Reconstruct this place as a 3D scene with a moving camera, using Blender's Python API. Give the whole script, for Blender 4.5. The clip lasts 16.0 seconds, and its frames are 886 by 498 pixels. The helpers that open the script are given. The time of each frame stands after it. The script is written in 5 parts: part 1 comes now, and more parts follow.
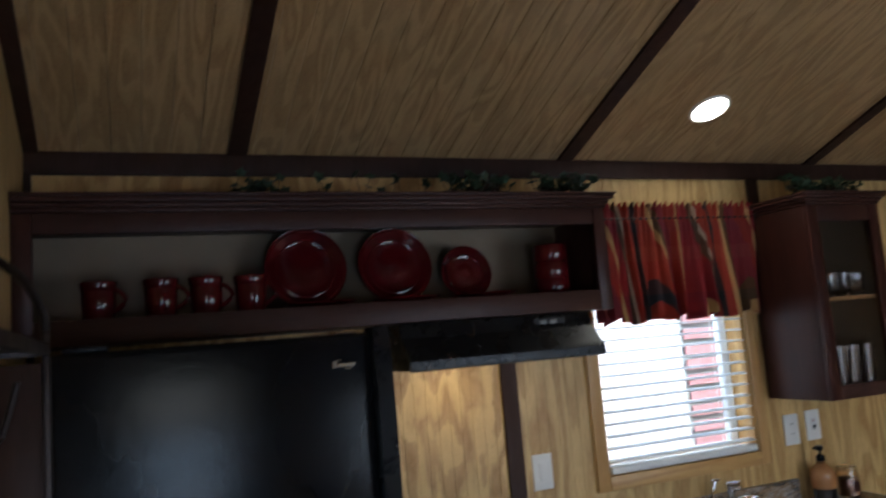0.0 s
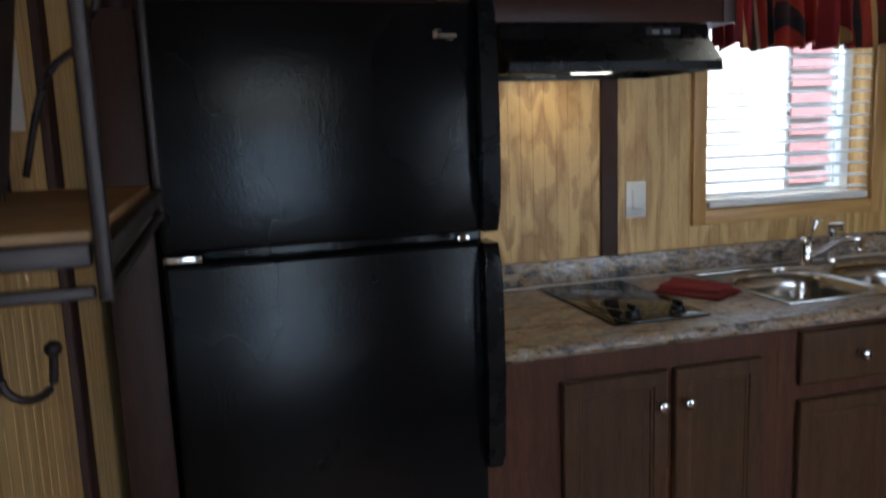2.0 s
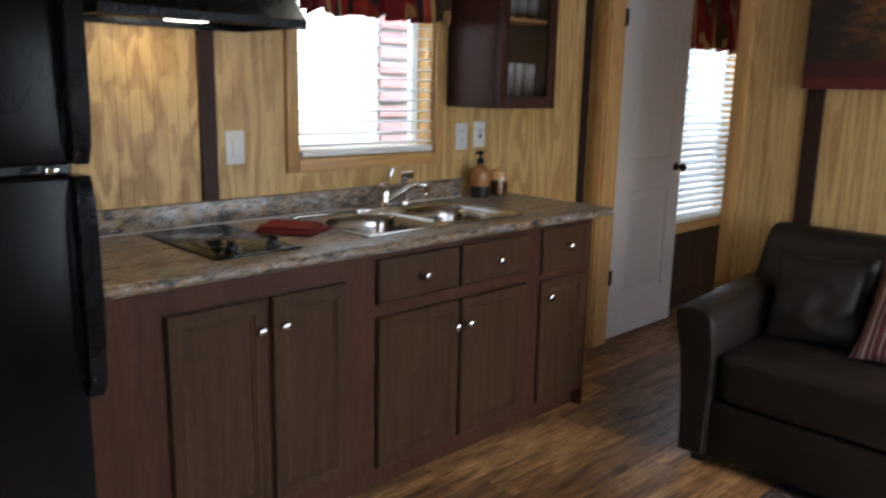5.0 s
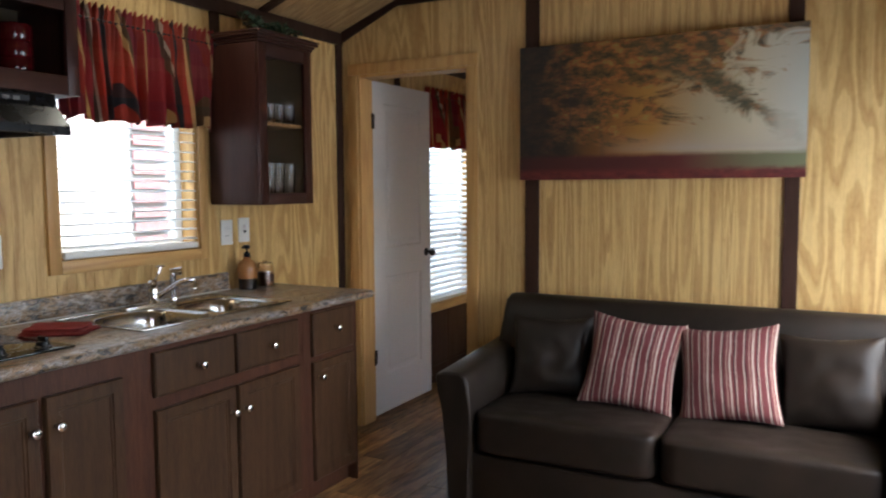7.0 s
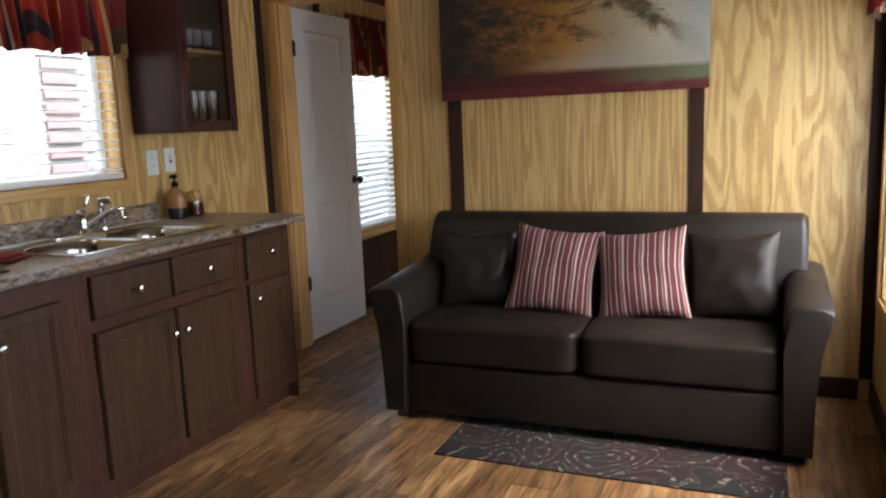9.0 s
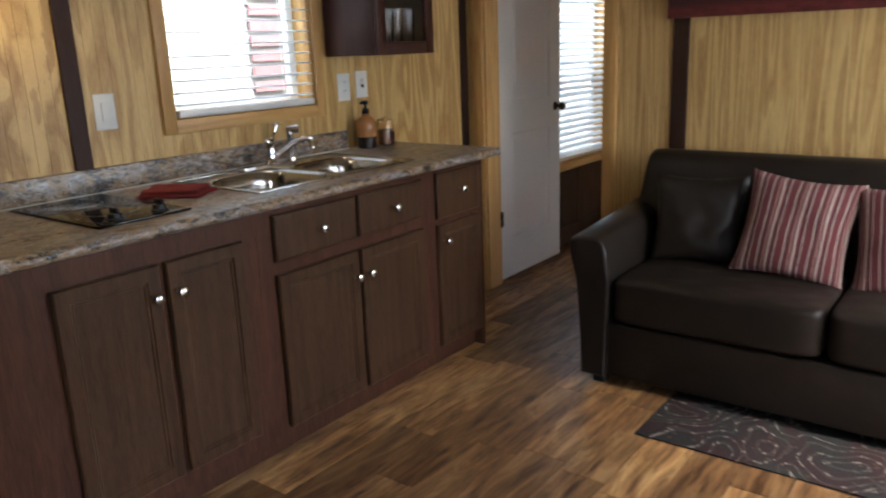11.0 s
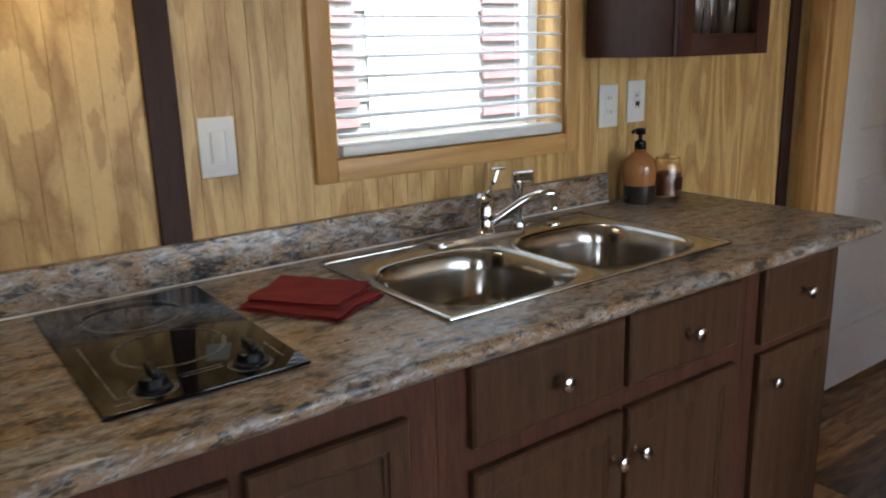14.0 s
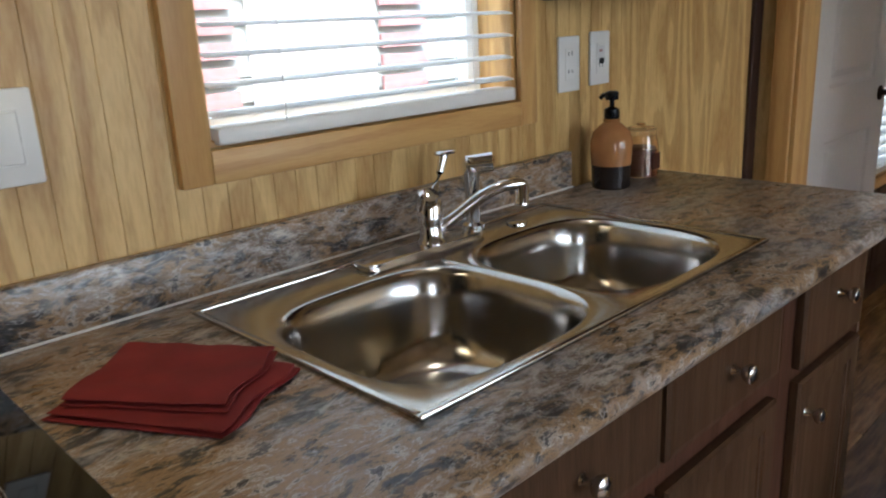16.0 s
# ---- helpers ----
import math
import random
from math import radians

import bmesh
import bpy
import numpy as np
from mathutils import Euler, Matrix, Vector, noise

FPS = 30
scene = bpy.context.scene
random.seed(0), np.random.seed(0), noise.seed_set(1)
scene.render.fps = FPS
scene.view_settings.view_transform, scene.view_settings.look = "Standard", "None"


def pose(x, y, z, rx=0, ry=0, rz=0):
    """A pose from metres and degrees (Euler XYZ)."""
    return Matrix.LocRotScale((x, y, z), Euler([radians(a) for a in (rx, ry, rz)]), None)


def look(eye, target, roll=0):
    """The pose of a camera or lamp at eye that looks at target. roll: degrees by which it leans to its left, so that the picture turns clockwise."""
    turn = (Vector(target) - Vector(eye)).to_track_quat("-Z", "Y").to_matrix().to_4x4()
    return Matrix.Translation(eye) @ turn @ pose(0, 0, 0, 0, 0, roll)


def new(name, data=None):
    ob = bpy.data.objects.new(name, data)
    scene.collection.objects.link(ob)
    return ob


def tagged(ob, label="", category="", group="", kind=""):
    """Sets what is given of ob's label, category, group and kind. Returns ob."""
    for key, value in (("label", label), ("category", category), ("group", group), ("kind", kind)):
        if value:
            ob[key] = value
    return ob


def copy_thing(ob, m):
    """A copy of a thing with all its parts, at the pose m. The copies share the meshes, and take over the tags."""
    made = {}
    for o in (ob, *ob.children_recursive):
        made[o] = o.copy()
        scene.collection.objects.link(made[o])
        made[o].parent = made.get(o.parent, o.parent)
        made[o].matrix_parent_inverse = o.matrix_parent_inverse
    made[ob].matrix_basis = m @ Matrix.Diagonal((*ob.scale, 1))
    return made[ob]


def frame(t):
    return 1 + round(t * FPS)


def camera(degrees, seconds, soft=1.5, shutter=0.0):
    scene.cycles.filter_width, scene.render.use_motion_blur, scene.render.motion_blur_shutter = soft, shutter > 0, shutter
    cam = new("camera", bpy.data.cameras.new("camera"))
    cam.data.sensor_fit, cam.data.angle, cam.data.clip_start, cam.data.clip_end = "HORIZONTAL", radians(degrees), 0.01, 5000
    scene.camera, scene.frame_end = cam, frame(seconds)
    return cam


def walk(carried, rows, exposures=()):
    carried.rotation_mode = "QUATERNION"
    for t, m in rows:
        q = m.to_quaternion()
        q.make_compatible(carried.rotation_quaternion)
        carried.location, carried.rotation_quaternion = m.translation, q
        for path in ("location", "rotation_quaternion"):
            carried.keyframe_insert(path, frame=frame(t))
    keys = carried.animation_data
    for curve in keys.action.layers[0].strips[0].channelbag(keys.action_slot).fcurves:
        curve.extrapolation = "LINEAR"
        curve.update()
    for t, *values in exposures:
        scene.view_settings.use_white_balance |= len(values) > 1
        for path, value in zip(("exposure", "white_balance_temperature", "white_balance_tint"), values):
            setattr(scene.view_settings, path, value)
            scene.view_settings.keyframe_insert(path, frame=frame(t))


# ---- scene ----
cam = camera(59.7, 16.0, 2.0, 0.5)
PATH = [
    (0, (0.648, 0.191, 1.638), (1.416, 2.022, 1.877), -4.7),
    (0.5, (0.632, 0.228, 1.6), (1.255, 2.123, 1.736), -3.3),
    (1, (0.623, 0.273, 1.554), (1.176, 2.195, 1.563), -2.6),
    (1.5, (0.623, 0.29, 1.498), (1.152, 2.213, 1.348), -2.4),
    (2, (0.629, 0.301, 1.438), (1.171, 2.201, 1.123), -2.1),
    (2.5, (0.648, 0.277, 1.387), (1.221, 2.137, 0.926), -2.2),
    (3, (0.637, 0.264, 1.349), (1.306, 2.061, 0.779), -2.3),
    (3.5, (0.607, 0.237, 1.357), (1.425, 1.95, 0.727), -1.4),
    (4, (0.597, 0.204, 1.353), (1.606, 1.823, 0.751), 0.2),
    (4.5, (0.59, 0.166, 1.369), (1.789, 1.679, 0.847), 1.3),
    (5, (0.577, 0.108, 1.392), (1.943, 1.512, 0.985), 1.2),
    (5.2, (0.564, 0.092, 1.394), (1.985, 1.453, 1.035), 1.1),
    (7.3, (0.28, -0.059, 1.387), (2.076, 0.807, 1.236), -0.9),
    (7.5, (0.232, -0.065, 1.374), (2.052, 0.748, 1.215), -1.2),
    (8, (0.181, -0.103, 1.351), (2.032, 0.626, 1.142), -2.2),
    (8.2, (0.174, -0.113, 1.343), (2.028, 0.597, 1.107), -2.5),
    (10.3, (0.433, -0.034, 1.277), (2.084, 0.988, 0.799), -2.1),
    (10.5, (0.463, 0.001, 1.289), (2.079, 1.074, 0.801), -2.2),
    (11, (0.555, 0.127, 1.344), (2.092, 1.302, 0.835), -2.2),
    (11.5, (0.657, 0.283, 1.368), (2.131, 1.538, 0.867), -2.0),
    (12, (0.792, 0.41, 1.401), (2.17, 1.771, 0.904), -2.5),
    (12.5, (0.957, 0.525, 1.418), (2.218, 2.0, 0.935), -3.5),
    (13, (1.106, 0.715, 1.415), (2.291, 2.251, 0.93), -2.9),
    (13.5, (1.256, 0.905, 1.389), (2.399, 2.47, 0.897), -2.0),
    (14, (1.407, 1.071, 1.348), (2.54, 2.642, 0.849), -1.7),
    (14.5, (1.52, 1.216, 1.314), (2.666, 2.774, 0.805), -2.0),
    (15, (1.581, 1.363, 1.298), (2.78, 2.875, 0.771), -2.1),
    (15.5, (1.631, 1.47, 1.291), (2.898, 2.92, 0.75), -2.6),
    (16, (1.673, 1.536, 1.283), (3.003, 2.92, 0.721), -2.9),
]
walk(cam, [(t, look(eye, target, roll)) for t, eye, target, roll in PATH], exposures=[(0, 2.1, 5400, 8), (2, 2.1, 5400, 7), (3.5, 2.45, 5600, 8), (5.2, 2.5, 5750, 8), (7.3, 2.65, 5800, 8), (11, 2.55, 5850, 8), (16, 2.65, 5700, 7)])

# ---- world and light ----
world = bpy.data.worlds.new("sky")
scene.world = world
world.use_nodes = True
wt = world.node_tree
sky = wt.nodes.new("ShaderNodeTexSky")
sky.sky_type, sky.sun_disc, sky.sun_elevation, sky.sun_rotation = "NISHITA", False, radians(48), radians(200)
sky.dust_density = 4.0
wt.links.new(sky.outputs[0], wt.nodes["Background"].inputs[0])
wt.nodes["Background"].inputs[1].default_value = 0.15


def sun_lamp():
    d = bpy.data.lights.new("sun", "SUN")
    d.energy, d.angle, d.color = 0.5, radians(12), (1.0, 0.96, 0.9)
    ob = new("sun", d)
    ob.matrix_basis = look((-2, -8, 9), (0, 0, 0))


def area_lamp(name, eye, target, w, h, energy, color):
    d = bpy.data.lights.new(name, "AREA")
    d.shape, d.size, d.size_y, d.energy, d.color = "RECTANGLE", w, h, energy, color
    ob = new(name, d)
    ob.matrix_basis = look(eye, target)
    return ob


DAY = (0.86, 0.94, 1.0)
WARM = (1.0, 0.80, 0.52)
sun_lamp()
area_lamp("daylight_entry", (0.74, -0.60, 1.05), (0.74, 2.0, 1.0), 0.5, 0.8, 1.2, (0.66, 0.84, 1.0))
area_lamp("daylight_south", (3.02, -0.66, 1.22), (3.02, 2.0, 2.0), 1.5, 0.9, 2.8, DAY)
# Added fill lamp that brightens the bedroom through an invented window.
area_lamp("bedroom_fill", (5.35, -0.66, 1.2), (5.35, 3.0, 1.2), 0.8, 1.1, 0.12, DAY)
area_lamp("daylight_kitchen", (2.56, 3.05, 2.35), (2.5, 2.2, 1.0), 0.8, 0.5, 9.0, (0.86, 0.95, 1.0))
area_lamp("daylight_bedroom_north", (5.35, 3.05, 2.2), (5.35, 2.4, 1.1), 0.9, 0.5, 9.0, (0.9, 0.97, 1.0))
area_lamp("hood_glow", (1.62, 2.42, 1.597), (1.62, 2.42, 0), 0.16, 0.07, 0.13, (1.0, 0.74, 0.40))

# ---- materials ----


class Nodes:
    """Short hand for one node material."""

    def __init__(self, name, rough=0.5, metal=0.0):
        self.m = bpy.data.materials.new(name)
        self.m.use_nodes = True
        self.t = self.m.node_tree
        self.b = self.t.nodes["Principled BSDF"]
        self.b.inputs["Roughness"].default_value = rough
        self.b.inputs["Metallic"].default_value = metal

    def put(self, kind, ins=(), operation=None, data_type=None, blend_type=None, bands_direction=None):
        n = self.t.nodes.new(kind)
        if operation:
            n.operation = operation
        if data_type:
            n.data_type = data_type
        if blend_type:
            n.blend_type = blend_type
        if bands_direction:
            n.bands_direction = bands_direction
        for k, v in dict(ins).items():
            if isinstance(v, bpy.types.NodeSocket):
                self.t.links.new(v, n.inputs[k])
            else:
                n.inputs[k].default_value = v
        return n

    def coords(self, scale=(1, 1, 1), which="Object", offset=None):
        c = self.put("ShaderNodeTexCoord").outputs[which]
        if offset is not None:
            c = self.put("ShaderNodeVectorMath", {0: c, 1: offset}, operation="ADD").outputs[0]
        return self.put("ShaderNodeMapping", {"Vector": c, "Scale": scale}).outputs[0]

    def noise(self, vec, scale, detail=4.0, rough=0.55, dist=0.0):
        return self.put("ShaderNodeTexNoise", {"Vector": vec, "Scale": scale, "Detail": detail, "Roughness": rough, "Distortion": dist}).outputs[0]

    def math(self, op, a, b=0.0):
        return self.put("ShaderNodeMath", {0: a, 1: b}, operation=op).outputs[0]

    def ramp(self, fac, stops, mode="LINEAR"):
        n = self.put("ShaderNodeValToRGB", {"Fac": fac})
        n.color_ramp.interpolation = mode
        els = n.color_ramp.elements
        while len(els) < len(stops):
            els.new(0.5)
        for e, (p, c) in zip(els, stops):
            e.position, e.color = p, (*c, 1)
        return n.outputs[0]

    def mix(self, fac, a, b, mode="MIX"):
        n = self.put("ShaderNodeMix", data_type="RGBA", blend_type=mode)
        for sock, v in ((n.inputs[0], fac), (n.inputs[6], a), (n.inputs[7], b)):
            if isinstance(v, bpy.types.NodeSocket):
                self.t.links.new(v, sock)
            else:
                sock.default_value = (*v, 1) if isinstance(v, tuple) else v
        return n.outputs[2]

    def out(self, color=None, rough=None, bump=None, strength=0.2, dist=0.002):
        for key, v in (("Base Color", color), ("Roughness", rough)):
            if isinstance(v, bpy.types.NodeSocket):
                self.t.links.new(v, self.b.inputs[key])
            elif v is not None:
                self.b.inputs[key].default_value = (*v, 1) if key == "Base Color" else v
        if bump is not None:
            n = self.put("ShaderNodeBump", {"Height": bump, "Strength": strength, "Distance": dist})
            self.t.links.new(n.outputs[0], self.b.inputs["Normal"])
        return self.m


def plywood(name, stretch, light, dark, rings=7.0, fine=0.3):
    """Rotary-cut pine: two-tone contour bands of a stretched noise, with fine streaks and broad patches."""
    g = Nodes(name, 0.42)
    shift = g.math("MULTIPLY", g.put("ShaderNodeObjectInfo").outputs["Random"], 23.0)
    off = g.put("ShaderNodeCombineXYZ", {0: shift, 1: shift, 2: shift}).outputs[0]
    field = g.noise(g.coords(stretch, offset=off), 1.0, 1.6, 0.42, 0.35)
    wobble = g.noise(g.coords(tuple(9 * s for s in stretch), offset=off), 1.0, 3.0)
    f = g.math("ADD", g.math("MULTIPLY", field, rings), g.math("MULTIPLY", wobble, 0.42))
    ring = g.math("FRACT", f)

    def between(k):
        return tuple((1 - k) * a + k * b for a, b in zip(light, dark))
    band = g.ramp(ring, [(0.0, dark), (0.06, between(0.75)), (0.24, between(0.25)), (0.42, light), (0.60, light), (0.66, between(0.62)), (0.90, between(0.8)), (1.0, dark)])
    streak = g.noise(g.coords(tuple(34 * s for s in stretch), offset=off), 1.0, 3.0, 0.6)
    col = g.mix(fine, band, g.ramp(streak, [(0.34, dark), (0.5, between(0.4)), (0.62, light)]))
    patch = g.noise(g.coords(tuple(0.7 * s for s in stretch), offset=off), 1.0, 2.0)
    calm = g.ramp(patch, [(0.48, (0.0,) * 3), (0.70, (0.6,) * 3)])
    col = g.mix(calm, col, g.mix(0.45, between(0.18), g.ramp(streak, [(0.36, between(0.6)), (0.6, light)])))
    return g.out(col, g.ramp(streak, [(0.3, (0.5,) * 3), (0.7, (0.36,) * 3)]), g.math("ADD", ring, streak), 0.12, 0.0010)


LP, DP = (0.68, 0.475, 0.195), (0.37, 0.20, 0.055)
PINE_WALL = plywood("pine_wall", (7.0, 7.0, 1.0), LP, DP, 8.0, 0.28)
PINE_FLAME = plywood("pine_wall_flame_grain", (11.0, 11.0, 3.6), (0.67, 0.455, 0.175), (0.30, 0.15, 0.032), 4.2, 0.14)
PINE_FINE = plywood("pine_wall_fine_grain", (15.0, 15.0, 0.7), LP, (0.30, 0.15, 0.042), 9.0, 0.38)
PINE_CEIL = plywood("pine_ceiling", (15.0, 2.2, 2.2), (0.47, 0.315, 0.145), (0.25, 0.145, 0.055), 6.0, 0.34)
PINE_TRIM = plywood("pine_trim", (14.0, 14.0, 1.0), (0.60, 0.37, 0.135), (0.44, 0.235, 0.075), 5.0)
PINE_TRIM_H = plywood("pine_trim_level", (1.0, 14.0, 14.0), (0.60, 0.37, 0.135), (0.44, 0.235, 0.075), 5.0)


def stained(name, stretch, a, b, rough=0.4, depth=0.25):
    g = Nodes(name, rough)
    big = g.noise(g.coords(stretch), 1.0, 5.0, 0.6, 0.4)
    fine = g.noise(g.coords(tuple(9 * s for s in stretch)), 1.0, 3.0, 0.6)
    col = g.mix(0.45, g.ramp(big, [(0.3, a), (0.7, b)]), g.ramp(fine, [(0.35, a), (0.65, b)]))
    g.b.inputs["Specular IOR Level"].default_value = 0.24
    return g.out(col, g.ramp(big, [(0.3, (rough + 0.08,) * 3), (0.7, (rough - 0.06,) * 3)]), fine, depth, 0.0008)


TRIM = stained("dark_trim", (30, 30, 2.5), (0.026, 0.011, 0.007), (0.05, 0.022, 0.014), 0.5)
FRAME = stained("face_frame_wood", (26, 26, 2.2), (0.046, 0.018, 0.010), (0.105, 0.044, 0.026), 0.38)
DOORW = stained("door_wood", (34, 34, 2.4), (0.038, 0.0175, 0.0085), (0.096, 0.050, 0.0245), 0.4)
UPPER = stained("upper_cabinet_wood", (26, 26, 2.2), (0.034, 0.011, 0.008), (0.066, 0.022, 0.015), 0.36)
UPPER_H = stained("shelf_wood", (2.2, 26, 26), (0.036, 0.014, 0.010), (0.066, 0.027, 0.019), 0.4)


def counter_mat():
    """Stone-pattern laminate: streaky tan and slate clouds, dark flecks, pale veins."""
    g = Nodes("laminate", 0.3)
    v = g.coords((0.62, 1.25, 1.35))
    cloud = g.noise(v, 9.0, 3.0, 0.55, 0.6)
    flow = g.noise(v, 27.0, 8.0, 0.74, 0.35)
    fleck = g.noise(v, 44.0, 8.0, 0.74, 0.3)
    tan = g.ramp(flow, [(0.415, (0.012, 0.010, 0.010)), (0.455, (0.10, 0.066, 0.036)), (0.50, (0.35, 0.22, 0.108)), (0.545, (0.20, 0.13, 0.078)), (0.58, (0.56, 0.48, 0.40)), (0.615, (0.05, 0.042, 0.040))])
    slate = g.ramp(fleck, [(0.42, (0.010, 0.011, 0.014)), (0.465, (0.075, 0.078, 0.09)), (0.51, (0.23, 0.235, 0.26)), (0.56, (0.42, 0.42, 0.44)), (0.61, (0.72, 0.71, 0.70))])
    col = g.mix(g.ramp(cloud, [(0.44, (0.04,) * 3), (0.57, (0.55,) * 3)]), tan, slate)
    vein = g.math("ABSOLUTE", g.math("SUBTRACT", g.noise(v, 11.0, 4.0, 0.6, 1.8), 0.5))
    col = g.mix(g.ramp(vein, [(0.0, (0.5,) * 3), (0.012, (0,) * 3)]), col, (0.56, 0.54, 0.52))
    return g.out(col, g.ramp(fleck, [(0.3, (0.36,) * 3), (0.7, (0.24,) * 3)]), fleck, 0.06, 0.001)


LAMINATE = counter_mat()


def plank_mat():
    g = Nodes("vinyl_plank", 0.33)
    r = g.put("ShaderNodeObjectInfo").outputs["Random"]
    shift = g.put("ShaderNodeCombineXYZ", {0: g.math("MULTIPLY", r, 31.0), 1: g.math("MULTIPLY", r, 17.0), 2: g.math("MULTIPLY", r, 7.0)}).outputs[0]
    v = g.coords((2.2, 10, 10), offset=shift)
    big = g.noise(v, 1.6, 5.0, 0.6, 0.8)
    fine = g.noise(g.coords((5, 60, 60), offset=shift), 1.0, 4.0, 0.65)
    col = g.ramp(big, [(0.34, (0.06, 0.027, 0.012)), (0.44, (0.20, 0.100, 0.042)), (0.53, (0.34, 0.19, 0.080)), (0.64, (0.54, 0.35, 0.17))])
    col = g.mix(0.4, col, g.ramp(fine, [(0.40, (0.06, 0.03, 0.015)), (0.60, (0.40, 0.22, 0.10))]))
    tone = g.ramp(r, [(0.0, (0.55, 0.5, 0.46)), (0.45, (1.0, 0.97, 0.92)), (0.8, (1.3, 1.26, 1.12)), (1.0, (1.7, 1.65, 1.45))])
    return g.out(g.mix(1.0, col, tone, "MULTIPLY"), g.ramp(fine, [(0.3, (0.42,) * 3), (0.7, (0.28,) * 3)]), fine, 0.12, 0.0008)


PLANK = plank_mat()


def leather():
    g = Nodes("leather", 0.46)
    g.b.inputs["Specular IOR Level"].default_value = 0.26
    v = g.coords()
    cell = g.put("ShaderNodeTexVoronoi", {"Vector": v, "Scale": 330.0}).outputs[0]
    soft = g.noise(v, 7.0, 4.0)
    col = g.ramp(soft, [(0.3, (0.013, 0.0095, 0.007)), (0.7, (0.021, 0.015, 0.0115))])
    return g.out(col, g.ramp(soft, [(0.3, (0.48,) * 3), (0.7, (0.36,) * 3)]), g.math("ADD", cell, g.math("MULTIPLY", soft, 3.0)), 0.18, 0.0012)


LEATHER = leather()


def fridge_black():
    g = Nodes("textured_black", 0.2)
    g.b.inputs["Specular IOR Level"].default_value = 0.2
    v = g.coords((1, 1, 0.55))
    n = g.noise(v, 170.0, 3.0, 0.6, 0.6)
    return g.out(g.ramp(g.noise(v, 3.0), [(0.3, (0.004, 0.004, 0.0045)), (0.7, (0.006, 0.006, 0.007))]), 0.18, n, 0.32, 0.0014)


FRIDGE = fridge_black()


def plain(name, color, rough=0.5, metal=0.0, vary=0.12, scale=18.0, bump=0.05, gloss=0.5):
    g = Nodes(name, rough, metal)
    g.b.inputs["Specular IOR Level"].default_value = gloss
    n = g.noise(g.coords(), scale, 4.0)
    lo, hi = tuple(c * (1 - vary) for c in color), tuple(min(1, c * (1 + vary)) for c in color)
    return g.out(g.ramp(n, [(0.3, lo), (0.7, hi)]), g.ramp(n, [(0.3, (max(0.02, rough * 0.85),) * 3), (0.7, (min(1, rough * 1.15),) * 3)]), n, bump, 0.001)


BLACK = plain("gloss_black_plastic", (0.006, 0.006, 0.007), 0.28, gloss=0.22)
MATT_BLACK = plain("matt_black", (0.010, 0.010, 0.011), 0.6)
IRON = plain("dark_iron", (0.030, 0.021, 0.018), 0.45, 0.7)
BRONZE_LEAF = plain("bronzed_leaf", (0.035, 0.016, 0.010), 0.5, 0.6, 0.4)
RACKWOOD = stained("rack_board", (3, 22, 22), (0.22, 0.12, 0.045), (0.36, 0.21, 0.09), 0.5)
WHITE = plain("white_plastic", (0.78, 0.78, 0.76), 0.35, 0, 0.03)
VINYL = plain("white_vinyl", (0.80, 0.80, 0.79), 0.4, 0, 0.03)
DOORPAINT = plain("white_door_paint", (0.62, 0.605, 0.585), 0.45, 0, 0.04, 60.0, 0.1)
CHROME = plain("chrome", (0.75, 0.75, 0.76), 0.12, 1.0, 0.03)
NICKEL = plain("nickel_knob", (0.68, 0.66, 0.63), 0.2, 1.0, 0.04)
RED = plain("red_glaze", (0.075, 0.0035, 0.005), 0.12, 0, 0.1, 8.0, 0.02)
BEIGE = plain("cabinet_back", (0.21, 0.15, 0.09), 0.6, 0, 0.08, 9.0)
AMBER = plain("amber_glaze", (0.36, 0.165, 0.06), 0.16, 0, 0.12)
GLAZE_DARK = plain("dark_glaze", (0.020, 0.014, 0.013), 0.15)
WAX = plain("brown_wax", (0.16, 0.055, 0.025), 0.4)
LEAF = plain("ivy_leaf", (0.022, 0.045, 0.018), 0.5, 0, 0.45, 30.0)
STEM = plain("ivy_stem", (0.05, 0.03, 0.015), 0.7)
UNDER = plain("subfloor", (0.03, 0.018, 0.012), 0.7)
# Red lightened: the glare and haze at the window are put into its colour.
RED_TRIM = plain("glare_paled_red", (0.42, 0.225, 0.225), 0.6)
SIDING = plain("white_siding", (0.34, 0.385, 0.39), 0.6, 0, 0.03)
ROOF = plain("roof_metal", (0.20, 0.21, 0.22), 0.5)
# Ground colour raised so that it throws light up under the blind slats.
GRAVEL = plain("gravel_ground", (0.50, 0.48, 0.44), 0.9, 0, 0.35, 3.0, 0.4)
PRINT = plain("white_print", (0.65, 0.65, 0.66), 0.4)
CERAN = plain("black_glass", (0.005, 0.005, 0.006), 0.06, 0, 0.1, 4.0, 0.0, 0.34)
RING = plain("cooktop_print", (0.20, 0.19, 0.18), 0.3)


def steel():
    g = Nodes("brushed_steel", 0.28, 1.0)
    n = g.noise(g.coords((6, 220, 220)), 1.0, 3.0)
    return g.out(g.ramp(n, [(0.3, (0.44, 0.42, 0.39)), (0.7, (0.54, 0.52, 0.49))]), g.ramp(n, [(0.3, (0.22,) * 3), (0.7, (0.15,) * 3)]), n, 0.02, 0.0003)


STEEL = steel()


def glass(name, tint=(1, 1, 1), rough=0.0):
    g = Nodes(name, rough)
    g.b.inputs["Transmission Weight"].default_value = 1.0
    g.b.inputs["IOR"].default_value = 1.45
    return g.out(tint)


GLASS = glass("clear_glass")
JARGLASS = glass("jar_glass", (0.95, 0.85, 0.75))


